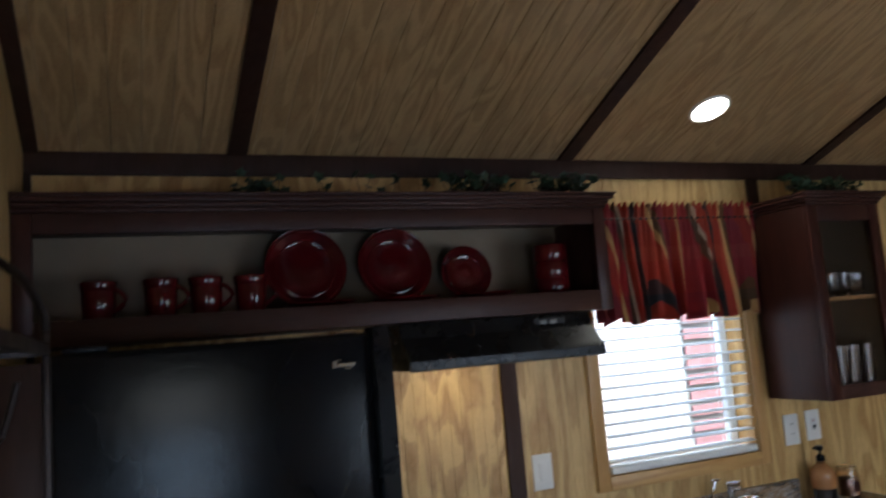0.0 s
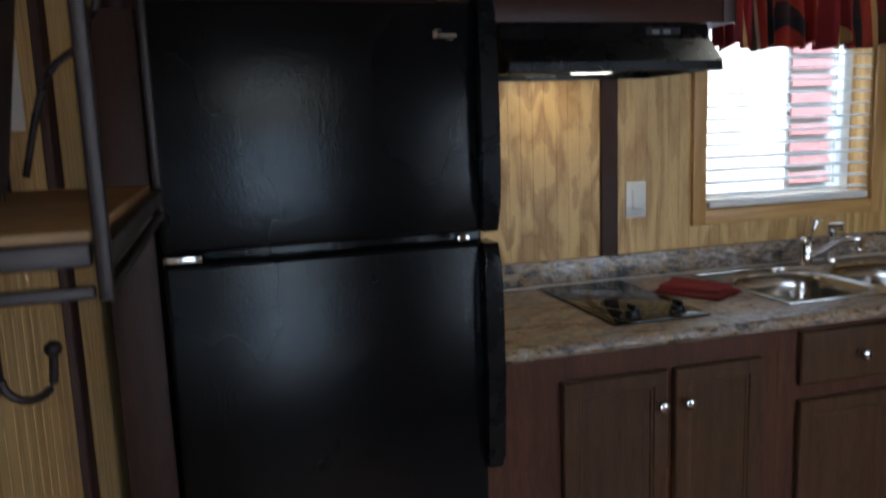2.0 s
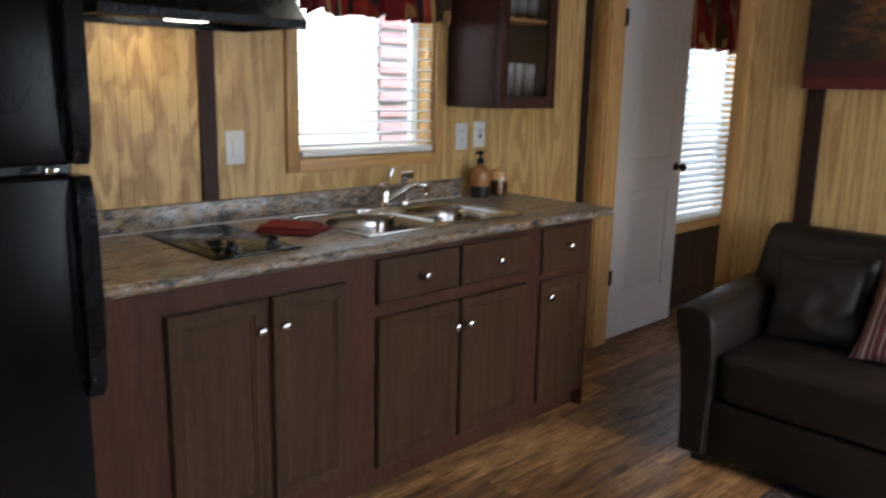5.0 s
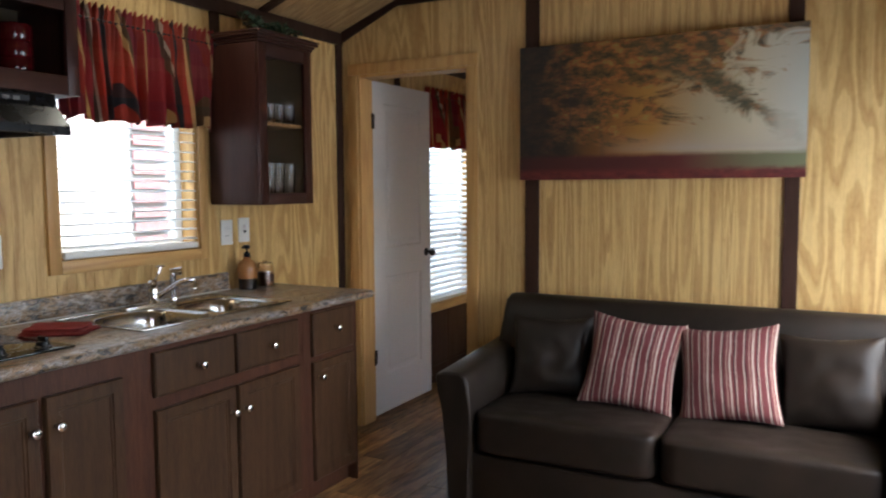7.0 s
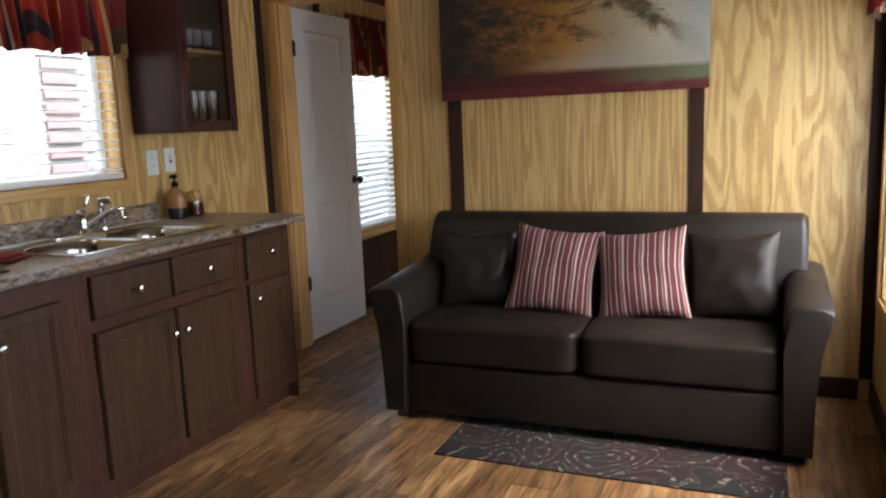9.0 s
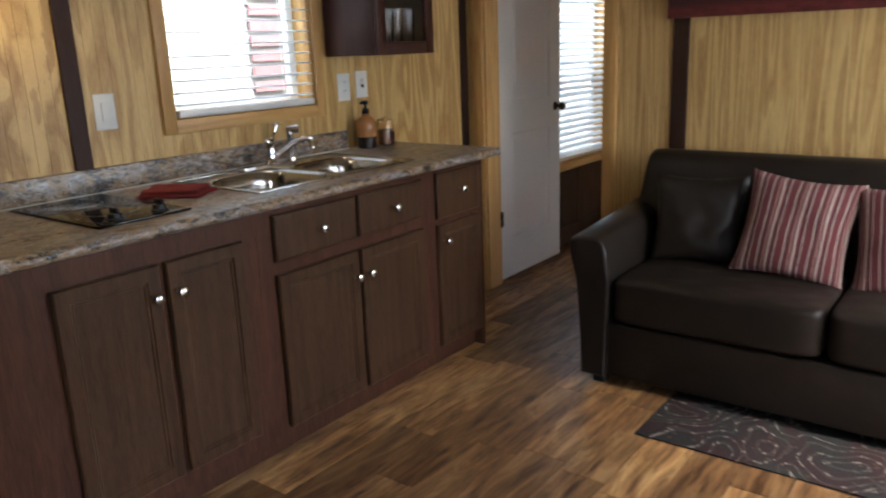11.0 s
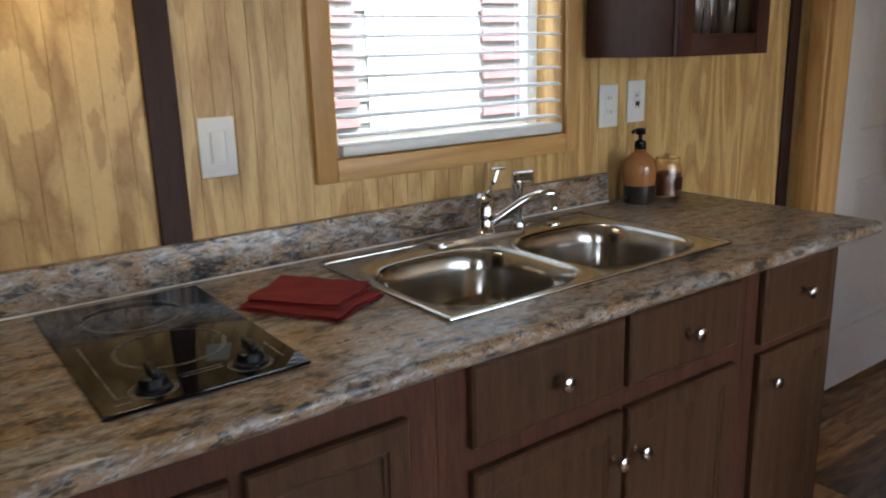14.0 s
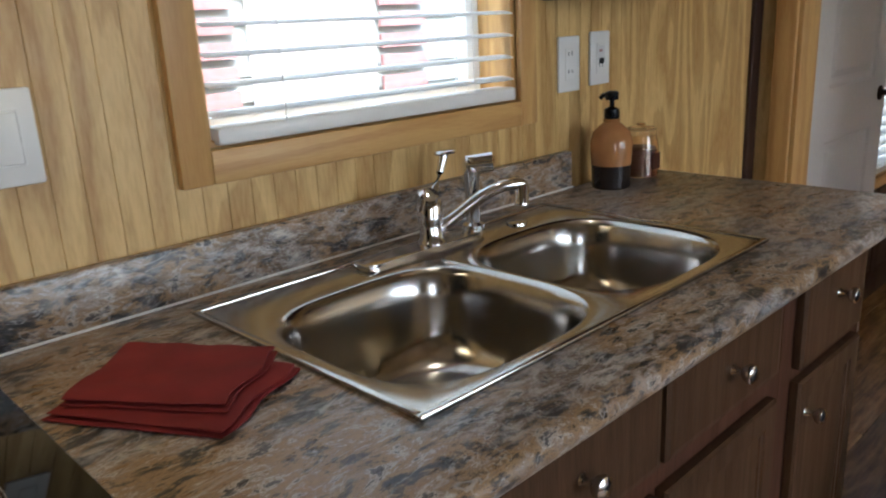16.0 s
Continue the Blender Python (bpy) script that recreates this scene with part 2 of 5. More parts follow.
def pane_mat():
    g = Nodes("window_pane", 0.0)
    for n in list(g.t.nodes):
        g.t.nodes.remove(n)
    o = g.put("ShaderNodeOutputMaterial")
    a = g.put("ShaderNodeBsdfTransparent")
    b = g.put("ShaderNodeBsdfGlossy", {"Roughness": 0.01})
    f = g.put("ShaderNodeLayerWeight", {"Blend": 0.5}).outputs["Facing"]
    f = g.math("ADD", g.math("MULTIPLY", g.math("POWER", f, 5.0), 0.6), 0.03)
    m = g.put("ShaderNodeMixShader", {0: f, 1: a.outputs[0], 2: b.outputs[0]})
    g.t.links.new(m.outputs[0], o.inputs[0])
    return g.m


PANE = pane_mat()


def lamp_mat(name, color, power):
    g = Nodes(name)
    g.b.inputs["Emission Color"].default_value = (*color, 1)
    g.b.inputs["Emission Strength"].default_value = power
    return g.out((0.9, 0.88, 0.8))


LED = lamp_mat("lamp_lens", (1.0, 0.88, 0.68), 11.0)
HOODLENS = lamp_mat("hood_lens", (1.0, 0.84, 0.6), 1.3)


def blind_mat():
    g = Nodes("blind_slat", 0.45)
    n = g.noise(g.coords(), 20.0)
    g.b.inputs["Subsurface Weight"].default_value = 0.0
    g.out(g.ramp(n, [(0.3, (0.78, 0.78, 0.77)), (0.7, (0.84, 0.84, 0.83))]))
    out = g.t.nodes["Material Output"]
    tr = g.put("ShaderNodeBsdfTranslucent", {"Color": (0.90, 0.91, 0.91, 1)})
    m = g.put("ShaderNodeMixShader", {0: 0.55, 1: g.b.outputs[0], 2: tr.outputs[0]})
    g.t.links.new(m.outputs[0], out.inputs[0])
    return g.m


SLAT = blind_mat()

STRIPES = [(0.0, (0.34, 0.035, 0.020)), (0.15, (0.62, 0.42, 0.17)), (0.20, (0.30, 0.022, 0.030)), (0.34, (0.10, 0.062, 0.032)), (0.41, (0.56, 0.46, 0.34)),
           (0.435, (0.38, 0.048, 0.022)), (0.57, (0.030, 0.040, 0.040)), (0.63, (0.40, 0.055, 0.025)), (0.77, (0.66, 0.44, 0.18)), (0.81, (0.14, 0.085, 0.035)), (0.88, (0.27, 0.030, 0.045))]


def valance_mat():
    g = Nodes("plaid_cloth", 0.8)
    uv = g.put("ShaderNodeTexCoord").outputs["UV"]
    s = g.put("ShaderNodeSeparateXYZ", {0: uv})
    warp = g.ramp(g.math("FRACT", g.math("MULTIPLY", s.outputs[0], 2.3)), STRIPES, "CONSTANT")
    weft = g.ramp(g.math("FRACT", g.math("MULTIPLY", s.outputs[1], 1.6)), [(0.0, (0.16, 0.03, 0.03)), (0.2, (0.06, 0.03, 0.05)), (0.34, (0.24, 0.04, 0.03)), (0.8, (0.30, 0.10, 0.06))], "CONSTANT")
    weave = g.put("ShaderNodeTexChecker", {"Vector": uv, "Scale": 900.0}).outputs[1]
    col = g.mix(0.22, warp, weft)
    g.out(col, 0.8, weave, 0.2, 0.0006)
    out = g.t.nodes["Material Output"]
    tr = g.put("ShaderNodeBsdfTranslucent", {"Color": col})
    m = g.put("ShaderNodeMixShader", {0: 0.58, 1: g.b.outputs[0], 2: tr.outputs[0]})
    g.t.links.new(m.outputs[0], out.inputs[0])
    return g.m


VALANCE = valance_mat()


def stripe_cushion():
    g = Nodes("striped_cloth", 0.85)
    uv = g.put("ShaderNodeTexCoord").outputs["UV"]
    s = g.put("ShaderNodeSeparateXYZ", {0: uv})
    u = g.math("ADD", s.outputs[0], g.math("MULTIPLY", g.noise(g.coords(), 9.0, 2.0), 0.03))
    m1, w1, d1 = (0.115, 0.022, 0.025), (0.46, 0.38, 0.32), (0.05, 0.012, 0.014)
    col = g.ramp(g.math("FRACT", g.math("MULTIPLY", u, 4.6)), [(0, m1), (0.17, w1), (0.22, d1), (0.30, m1), (0.42, (0.30, 0.20, 0.16)), (0.47, m1), (0.56, w1), (0.64, m1), (0.75, d1), (0.83, w1), (0.87, m1)], "CONSTANT")
    rib = g.put("ShaderNodeTexWave", {"Vector": uv, "Scale": 60.0}, bands_direction="X").outputs[1]
    return g.out(col, 0.85, rib, 0.3, 0.001)


STRIPED = stripe_cushion()


def towel_mat():
    g = Nodes("red_cloth", 0.9)
    n = g.noise(g.coords(), 420.0, 2.0)
    return g.out(g.ramp(g.noise(g.coords(), 14.0), [(0.3, (0.15, 0.008, 0.007)), (0.7, (0.22, 0.013, 0.011))]), 0.9, n, 0.3, 0.001)


TOWEL = towel_mat()


def rug_mat():
    """Dark maroon ground with big paisley swirls of cream dots and lines, and a dark border."""
    g = Nodes("paisley_rug", 0.9)
    v = g.coords((1, 1, 0.001))
    bend = g.put("ShaderNodeTexNoise", {"Vector": v, "Scale": 3.2, "Detail": 1.0}).outputs[1]
    bent = g.put("ShaderNodeVectorMath", {0: v, 1: g.put("ShaderNodeVectorMath", {0: bend, 1: (0.42, 0.42, 0.0)}, operation="MULTIPLY").outputs[0]}, operation="ADD").outputs[0]
    cell = g.put("ShaderNodeTexVoronoi", {"Vector": bent, "Scale": 4.3}).outputs[0]
    turns = g.math("FRACT", g.math("MULTIPLY", cell, 5.6))
    ring = g.ramp(turns, [(0.0, (0,) * 3), (0.66, (0,) * 3), (0.72, (1,) * 3), (0.92, (1,) * 3), (0.98, (0,) * 3)])
    beads = g.ramp(g.put("ShaderNodeTexVoronoi", {"Vector": bent, "Scale": 46.0}).outputs[0], [(0.30, (1,) * 3), (0.42, (0.12,) * 3)])
    leafy = g.ramp(g.put("ShaderNodeTexVoronoi", {"Vector": v, "Scale": 24.0}).outputs[0], [(0.14, (1,) * 3), (0.22, (0,) * 3)])
    base = g.ramp(g.noise(bent, 5.0, 2.0), [(0.40, (0.009, 0.008, 0.007)), (0.47, (0.019, 0.0045, 0.0045)), (0.57, (0.021, 0.006, 0.005)), (0.64, (0.016, 0.014, 0.011))])
    col = g.mix(g.math("MULTIPLY", ring, beads), base, (0.20, 0.17, 0.14))
    col = g.mix(g.math("MULTIPLY", leafy, 0.35), col, (0.12, 0.07, 0.055))
    return g.out(col, 0.92, g.noise(v, 400.0, 2.0), 0.5, 0.002)


RUG = rug_mat()


def canvas_mat():
    """Autumn wood in mist: dark trees at one end, ochre crown in the middle, pale sky, red ground."""
    g = Nodes("printed_canvas", 0.6)
    uv = g.put("ShaderNodeTexCoord").outputs["UV"]
    s = g.put("ShaderNodeSeparateXYZ", {0: uv})
    u, v = s.outputs[0], s.outputs[1]
    leaf = g.noise(uv, 5.5, 9.0, 0.68, 0.8)
    fine = g.noise(uv, 15.0, 9.0, 0.72)
    sky_c = g.ramp(u, [(0.0, (0.016, 0.012, 0.010)), (0.18, (0.03, 0.02, 0.010)), (0.34, (0.19, 0.075, 0.012)), (0.50, (0.33, 0.16, 0.03)), (0.66, (0.34, 0.26, 0.15)), (0.84, (0.48, 0.41, 0.28)), (1.0, (0.42, 0.42, 0.37))])
    foliage = g.ramp(fine, [(0.38, (0.02, 0.016, 0.008)), (0.48, (0.11, 0.06, 0.014)), (0.55, (0.28, 0.09, 0.02)), (0.63, (0.25, 0.19, 0.05))])
    crown = g.math("ADD", leaf, g.math("MULTIPLY", g.math("SUBTRACT", v, 0.66), 0.42))
    thin = g.math("ADD", crown, g.math("MULTIPLY", g.math("SUBTRACT", 0.56, u), 0.42))
    col = g.mix(g.ramp(thin, [(0.42, (0, 0, 0)), (0.50, (0.92, 0.92, 0.92))]), sky_c, foliage)
    dark = g.math("ADD", g.math("SUBTRACT", 0.42, u), g.math("MULTIPLY", g.math("SUBTRACT", leaf, 0.5), 0.7))
    col = g.mix(g.ramp(dark, [(0.12, (0, 0, 0)), (0.32, (0.9, 0.9, 0.9))]), col, (0.013, 0.010, 0.009))
    trunk = g.noise(g.put("ShaderNodeMapping", {"Vector": uv, "Scale": (26, 1.2, 1)}).outputs[0], 1.0, 2.0)
    col = g.mix(g.math("MULTIPLY", g.ramp(trunk, [(0.58, (0, 0, 0)), (0.63, (1, 1, 1))]), g.ramp(u, [(0.0, (0.8,) * 3), (0.45, (0,) * 3)])), col, (0.03, 0.022, 0.018))
    # the long bough that droops across the sky
    bough = g.math("SUBTRACT", v, g.math("SUBTRACT", 1.12, g.math("MULTIPLY", g.math("POWER", u, 2.0), 0.9)))
    near = g.math("ADD", g.math("ABSOLUTE", bough), g.math("MULTIPLY", g.math("SUBTRACT", leaf, 0.5), 0.5))
    col = g.mix(g.math("MULTIPLY", g.ramp(near, [(0.03, (0.95,) * 3), (0.10, (0,) * 3)]), g.ramp(u, [(0.40, (0,) * 3), (0.50, (1,) * 3), (0.85, (1,) * 3), (0.92, (0.2,) * 3)])), col, g.ramp(fine, [(0.4, (0.035, 0.034, 0.014)), (0.52, (0.11, 0.075, 0.03)), (0.6, (0.24, 0.10, 0.035))]))
    mist = g.ramp(v, [(0.16, (0,) * 3), (0.21, (1,) * 3), (0.26, (0.5,) * 3), (0.34, (0,) * 3)])
    col = g.mix(g.math("MULTIPLY", mist, g.ramp(u, [(0.3, (0,) * 3), (0.6, (0.75,) * 3), (1.0, (0.5,) * 3)])), col, (0.36, 0.30, 0.25))
    grass = g.ramp(u, [(0.0, (0.05, 0.010, 0.009)), (0.6, (0.085, 0.016, 0.013)), (0.8, (0.12, 0.10, 0.05)), (1.0, (0.16, 0.17, 0.09))])
    low = g.ramp(g.math("ADD", v, g.math("MULTIPLY", g.math("SUBTRACT", fine, 0.5), 0.03)), [(0.155, (1,) * 3), (0.19, (0,) * 3)])
    col = g.mix(low, col, grass)
    strip = g.ramp(g.math("ADD", v, g.math("MULTIPLY", g.math("SUBTRACT", fine, 0.5), 0.08)), [(0.05, (1,) * 3), (0.085, (0,) * 3)])
    col = g.mix(strip, col, g.ramp(fine, [(0.35, (0.06, 0.008, 0.008)), (0.6, (0.16, 0.025, 0.02))]))
    return g.out(col, 0.55, g.noise(uv, 600.0, 1.0), 0.15, 0.0005)


CANVAS = canvas_mat()

# ---- mesh helpers ----


def finish(name, bm, mat, parent=None, smooth=False):
    me = bpy.data.meshes.new(name)
    bmesh.ops.recalc_face_normals(bm, faces=bm.faces)
    if smooth:
        for f in bm.faces:
            f.smooth = True
    bm.to_mesh(me)
    bm.free()
    me.materials.append(mat)
    if smooth:
        me.set_sharp_from_angle(angle=radians(40))
    ob = new(name, me)
    if parent is not None:
        ob.parent = parent
        ob.matrix_parent_inverse = Matrix.Translation(parent.location).inverted() if parent.type == "EMPTY" else Matrix()
    return ob


def add_box(bm, x0, x1, y0, y1, z0, z1, bevel=0.0, seg=1):
    vs = [bm.verts.new((x, y, z)) for x in (x0, x1) for y in (y0, y1) for z in (z0, z1)]
    fs = [bm.faces.new([vs[i] for i in q]) for q in ((0, 1, 3, 2), (4, 6, 7, 5), (0, 4, 5, 1), (2, 3, 7, 6), (0, 2, 6, 4), (1, 5, 7, 3))]
    if bevel > 0:
        edges = {e for f in fs for e in f.edges}
        bmesh.ops.bevel(bm, geom=list(edges), offset=bevel, segments=seg, profile=0.5, affect="EDGES")


def box(name, x0, x1, y0, y1, z0, z1, mat, parent=None, bevel=0.003, seg=2):
    bm = bmesh.new()
    add_box(bm, min(x0, x1), max(x0, x1), min(y0, y1), max(y0, y1), min(z0, z1), max(z0, z1), bevel, seg)
    return finish(name, bm, mat, parent, seg > 1)


def extrude_profile(name, pts, place, mat, parent=None, smooth=True, bevel=0.0):
    """A closed outline of 2D points; place(u, v, w) puts it at both ends, w = 0 and 1."""
    bm = bmesh.new()
    a = [bm.verts.new(place(u, v, 0)) for u, v in pts]
    b = [bm.verts.new(place(u, v, 1)) for u, v in pts]
    bm.faces.new(a)
    bm.faces.new(b[::-1])
    n = len(pts)
    for i in range(n):
        bm.faces.new((a[i], b[i], b[(i + 1) % n], a[(i + 1) % n]))
    if bevel:
        ends = [e for e in bm.edges if (e.verts[0] in a and e.verts[1] in a) or (e.verts[0] in b and e.verts[1] in b)]
        bmesh.ops.bevel(bm, geom=ends, offset=bevel, segments=3, profile=0.5, affect="EDGES")
    return finish(name, bm, mat, parent, smooth)


def add_lathe(bm, profile, at=(0, 0, 0), seg=28, axis="z"):
    rings = []
    for r, h in profile:
        ring = []
        for i in range(seg):
            a = 2 * math.pi * i / seg
            c, s = max(r, 1e-4) * math.cos(a), max(r, 1e-4) * math.sin(a)
            p = {"z": (c, s, h), "y": (c, h, s), "x": (h, c, s)}[axis]
            ring.append(bm.verts.new((p[0] + at[0], p[1] + at[1], p[2] + at[2])))
        rings.append(ring)
    for q, w in zip(rings, rings[1:]):
        for i in range(seg):
            bm.faces.new((q[i], q[(i + 1) % seg], w[(i + 1) % seg], w[i]))
    bm.faces.new(rings[0][::-1])
    bm.faces.new(rings[-1])


def lathe(name, profile, at, mat, parent=None, seg=28, axis="z"):
    bm = bmesh.new()
    add_lathe(bm, profile, at, seg, axis)
    return finish(name, bm, mat, parent, True)


def add_tube(bm, pts, r, seg=8):
    pts = [Vector(p) for p in pts]
    rings = []
    for i, p in enumerate(pts):
        d = (pts[min(i + 1, len(pts) - 1)] - pts[max(i - 1, 0)]).normalized()
        side = d.cross(Vector((0, 0, 1)) if abs(d.z) < 0.9 else Vector((1, 0, 0))).normalized()
        up = d.cross(side)
        rr = r[i] if isinstance(r, (list, tuple)) else r
        rings.append([bm.verts.new(p + rr * (math.cos(2 * math.pi * k / seg) * side + math.sin(2 * math.pi * k / seg) * up)) for k in range(seg)])
    for q, w in zip(rings, rings[1:]):
        for i in range(seg):
            bm.faces.new((q[i], q[(i + 1) % seg], w[(i + 1) % seg], w[i]))
    bm.faces.new(rings[0][::-1])
    bm.faces.new(rings[-1])


def tube(name, pts, r, mat, parent=None, seg=8):
    bm = bmesh.new()
    add_tube(bm, pts, r, seg)
    return finish(name, bm, mat, parent, True)


def holder(name, at=(0, 0, 0)):
    e = new(name)
    e.location = at
    e.empty_display_size = 0.1
    return e


def slab(name, pts, axis, c0, c1, mat, parent=None):
    """A flat wall of outline pts between c0 and c1 along axis ('x' or 'y')."""
    def place(u, v, w):
        c = c1 if w else c0
        return (c, u, v) if axis == "x" else (u, c, v)
    return extrude_profile(name, pts, place, mat, parent, False)


# ---- the plan ----
NORTH, SOUTH, WEST, EAST = 2.58, -0.56, 0.40, 4.025
RIDGE_Y, EAVE, SLOPE = 1.01, 2.262, 0.378


def roof_z(y):
    return EAVE + SLOPE * (min(NORTH - y, y - SOUTH))


def paneling(name, axis, face, outward, u0, u1, spans, parent=None, step=0.0406, mat=PINE_WALL):
    """One sheet of grooved plywood. spans(u) gives the (low, high) stretches of the sheet there."""
    bm = bmesh.new()
    g = 0.0020
    cuts = [u0]
    k = math.ceil((u0 + 0.004) / step)
    while k * step < u1 - 0.004:
        cuts.append(k * step)
        k += 1
    cuts.append(u1)

    def at(u, d, z):
        c = face + outward * d
        return (c, u, z) if axis == "x" else (u, c, z)

    def quad(ua, da, ub, db, mid):
        for (la, ha), (lb, hb) in zip(spans(mid, ua), spans(mid, ub)):
            bm.faces.new([bm.verts.new(at(*p)) for p in ((ua, da, la), (ub, db, lb), (ub, db, hb), (ua, da, ha))])

    for a, b in zip(cuts, cuts[1:]):
        mid = (a + b) / 2
        ga, gb = a + (g if a != u0 else 0), b
        if a != u0:
            quad(a, 0.001, a + g / 2, -0.0005, mid)
            quad(a + g / 2, -0.0005, a + g, 0.001, mid)
        quad(ga, 0.001, gb, 0.001, mid)
    return finish(name, bm, mat, parent)


# north wall with the kitchen window and, past the partition, the bedroom window
WX0, WX1, WZ0, WZ1 = 2.208, 2.905, 1.122, 1.99
BX0, BX1, BZ0, BZ1 = 4.95, 5.75, 0.56, 1.86


def wall_with_holes(name, axis, c0, c1, u0, u1, z0, z1, holes, mat):
    """A wall as one mesh of blocks round its openings."""
    bm = bmesh.new()
    us = sorted({u0, u1, *[h[0] for h in holes], *[h[1] for h in holes]})
    for a, b in zip(us, us[1:]):
        z = z0
        for h in sorted([h for h in holes if h[0] <= a and h[1] >= b], key=lambda q: q[2]):
            if h[2] > z:
                add_box(bm, *((c0, c1, a, b) if axis == "x" else (a, b, c0, c1)), z, h[2])
            z = h[3]
        add_box(bm, *((c0, c1, a, b) if axis == "x" else (a, b, c0, c1)), z, z1)
    return tagged(finish(name, bm, mat), kind="structure")


wall_north = wall_with_holes("wall_north", "y", NORTH + 0.003, NORTH + 0.12, -1.4, 6.3, 0, 2.4, [(WX0, WX1, WZ0, WZ1), (BX0, BX1, BZ0, BZ1)], PINE_WALL)
tagged(wall_north, "grooved yellow pine plywood wall behind the kitchen counter", "wall")
SWX0, SWX1, SWZ0, SWZ1 = 2.30, 3.86, 0.51, 1.76
EDX0, EDX1, EDZ1 = 0.32, 1.16, 2.03
# The last opening is made up, to hold the bedroom fill lamp.
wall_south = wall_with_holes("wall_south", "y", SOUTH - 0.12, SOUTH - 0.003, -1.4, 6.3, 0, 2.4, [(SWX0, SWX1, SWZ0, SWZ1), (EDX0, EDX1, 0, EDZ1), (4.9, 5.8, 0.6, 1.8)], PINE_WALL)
tagged(wall_south, "grooved yellow pine plywood wall with a window", "wall")
DY0, DY1, DZ1 = 1.765, 2.465, 2.025
wall_east = wall_with_holes("wall_east", "x", EAST + 0.003, EAST + 0.125, SOUTH, NORTH, 0, 2.9, [(DY0, DY1, 0, DZ1)], PINE_WALL)
tagged(wall_east, "grooved yellow pine plywood wall behind the sofa", "wall")
wall_west = tagged(box("wall_west", WEST - 0.12, WEST - 0.003, 0.55, NORTH, 0, 2.9, PINE_WALL, bevel=0), "grooved pine partition beside the refrigerator", "wall", kind="structure")
wall_far_west = tagged(box("wall_far_west", -1.5, -1.4, SOUTH, NORTH, 0, 2.9, PINE_WALL, bevel=0), "plain pine end wall", "wall", kind="structure")
wall_far_east = tagged(box("wall_far_east", 6.3, 6.4, SOUTH, NORTH, 0, 2.9, PINE_WALL, bevel=0), "plain pine bedroom wall", "wall", kind="structure")


def north_spans(mid, u):
    if WX0 < mid < WX1:
        return [(0.0, WZ0), (WZ1, 2.2)]
    return [(0.0, 2.2)]


def bed_spans(mid, u):
    return [(0.0, BZ0), (BZ1, 2.2)] if BX0 < mid < BX1 else [(0.0, 2.2)]


def east_spans(mid, u):
    top = roof_z(u)
    return [(DZ1, top)] if DY0 < mid < DY1 else [(0.0, top)]


def south_spans(mid, u):
    if SWX0 < mid < SWX1:
        return [(0.0, SWZ0), (SWZ1, 2.2)]
    if EDX0 < mid < EDX1:
        return [(EDZ1, 2.2)]
    return [(0.0, 2.2)]


def full_spans(mid, u):
    return [(0.0, roof_z(u))]


for a, b, veneer in ((WEST, 1.855, PINE_FLAME), (1.857, WX0, PINE_WALL), (WX0 + 0.0005, WX1, PINE_WALL), (WX1 + 0.0005, 3.035, PINE_WALL), (3.037, EAST, PINE_WALL)):
    paneling("panel", "y", NORTH, -1, a, b, north_spans, wall_north, mat=veneer)
paneling("panel", "y", NORTH, -1, EAST + 0.13, BX0, bed_spans, wall_north)
paneling("panel", "y", NORTH, -1, BX0 + 0.0005, BX1, bed_spans, wall_north)
paneling("panel", "y", NORTH, -1, BX1 + 0.0005, 6.3, bed_spans, wall_north)
for a, b, veneer in ((SOUTH, 0.20, PINE_WALL), (0.202, 1.40, PINE_FINE), (1.402, DY0, PINE_FINE), (DY0 + 0.0005, DY1, PINE_WALL), (DY1 + 0.0005, NORTH, PINE_WALL)):
    paneling("panel", "x", EAST, -1, a, b, east_spans, wall_east, mat=veneer)
for a, b in ((-1.4, EDX0), (EDX0 + 0.0005, EDX1), (EDX1 + 0.0005, SWX0), (SWX0 + 0.0005, SWX1), (SWX1 + 0.0005, EAST)):
    paneling("panel", "y", SOUTH, 1, a, b, south_spans, wall_south)
paneling("panel", "x", WEST, 1, 0.55, 1.48, full_spans, wall_west, mat=PINE_FINE)
paneling("panel", "x", WEST, 1, 1.482, NORTH, full_spans, wall_west, mat=PINE_FINE)

# ceiling: two slopes, each with its grooved sheet
for name, ya, yb in (("ceiling_north", NORTH, RIDGE_Y), ("ceiling_south", SOUTH, RIDGE_Y)):
    bm = bmesh.new()
    zr = roof_z(RIDGE_Y)
    xs = [-1.4 + 0.0406 * 2 * i for i in range(95)] + [6.3]
    for a, b in zip(xs, xs[1:]):
        for (ua, da, ub, db) in ((a, 0.0, b - 0.004, 0.0), (b - 0.004, 0.0, b - 0.002, 0.003), (b - 0.002, 0.003, b, 0.0)):
            bm.faces.new([bm.verts.new(p) for p in ((ua, ya, EAVE + da), (ub, ya, EAVE + db), (ub, yb, zr + db), (ua, yb, zr + da))])
    tagged(finish(name, bm, PINE_CEIL), "sloping pine plywood ceiling with dark battens", "ceiling", kind="structure")
    slab("ceiling_deck", [(ya, EAVE + 0.01), (yb, zr + 0.01), (yb, zr + 0.1), (ya, EAVE + 0.1)], "x", -1.5, 6.4, TRIM)["kind"] = "structure"
bpy.data.objects["ceiling_deck"]["label"] = "roof deck above the pine ceiling boards"


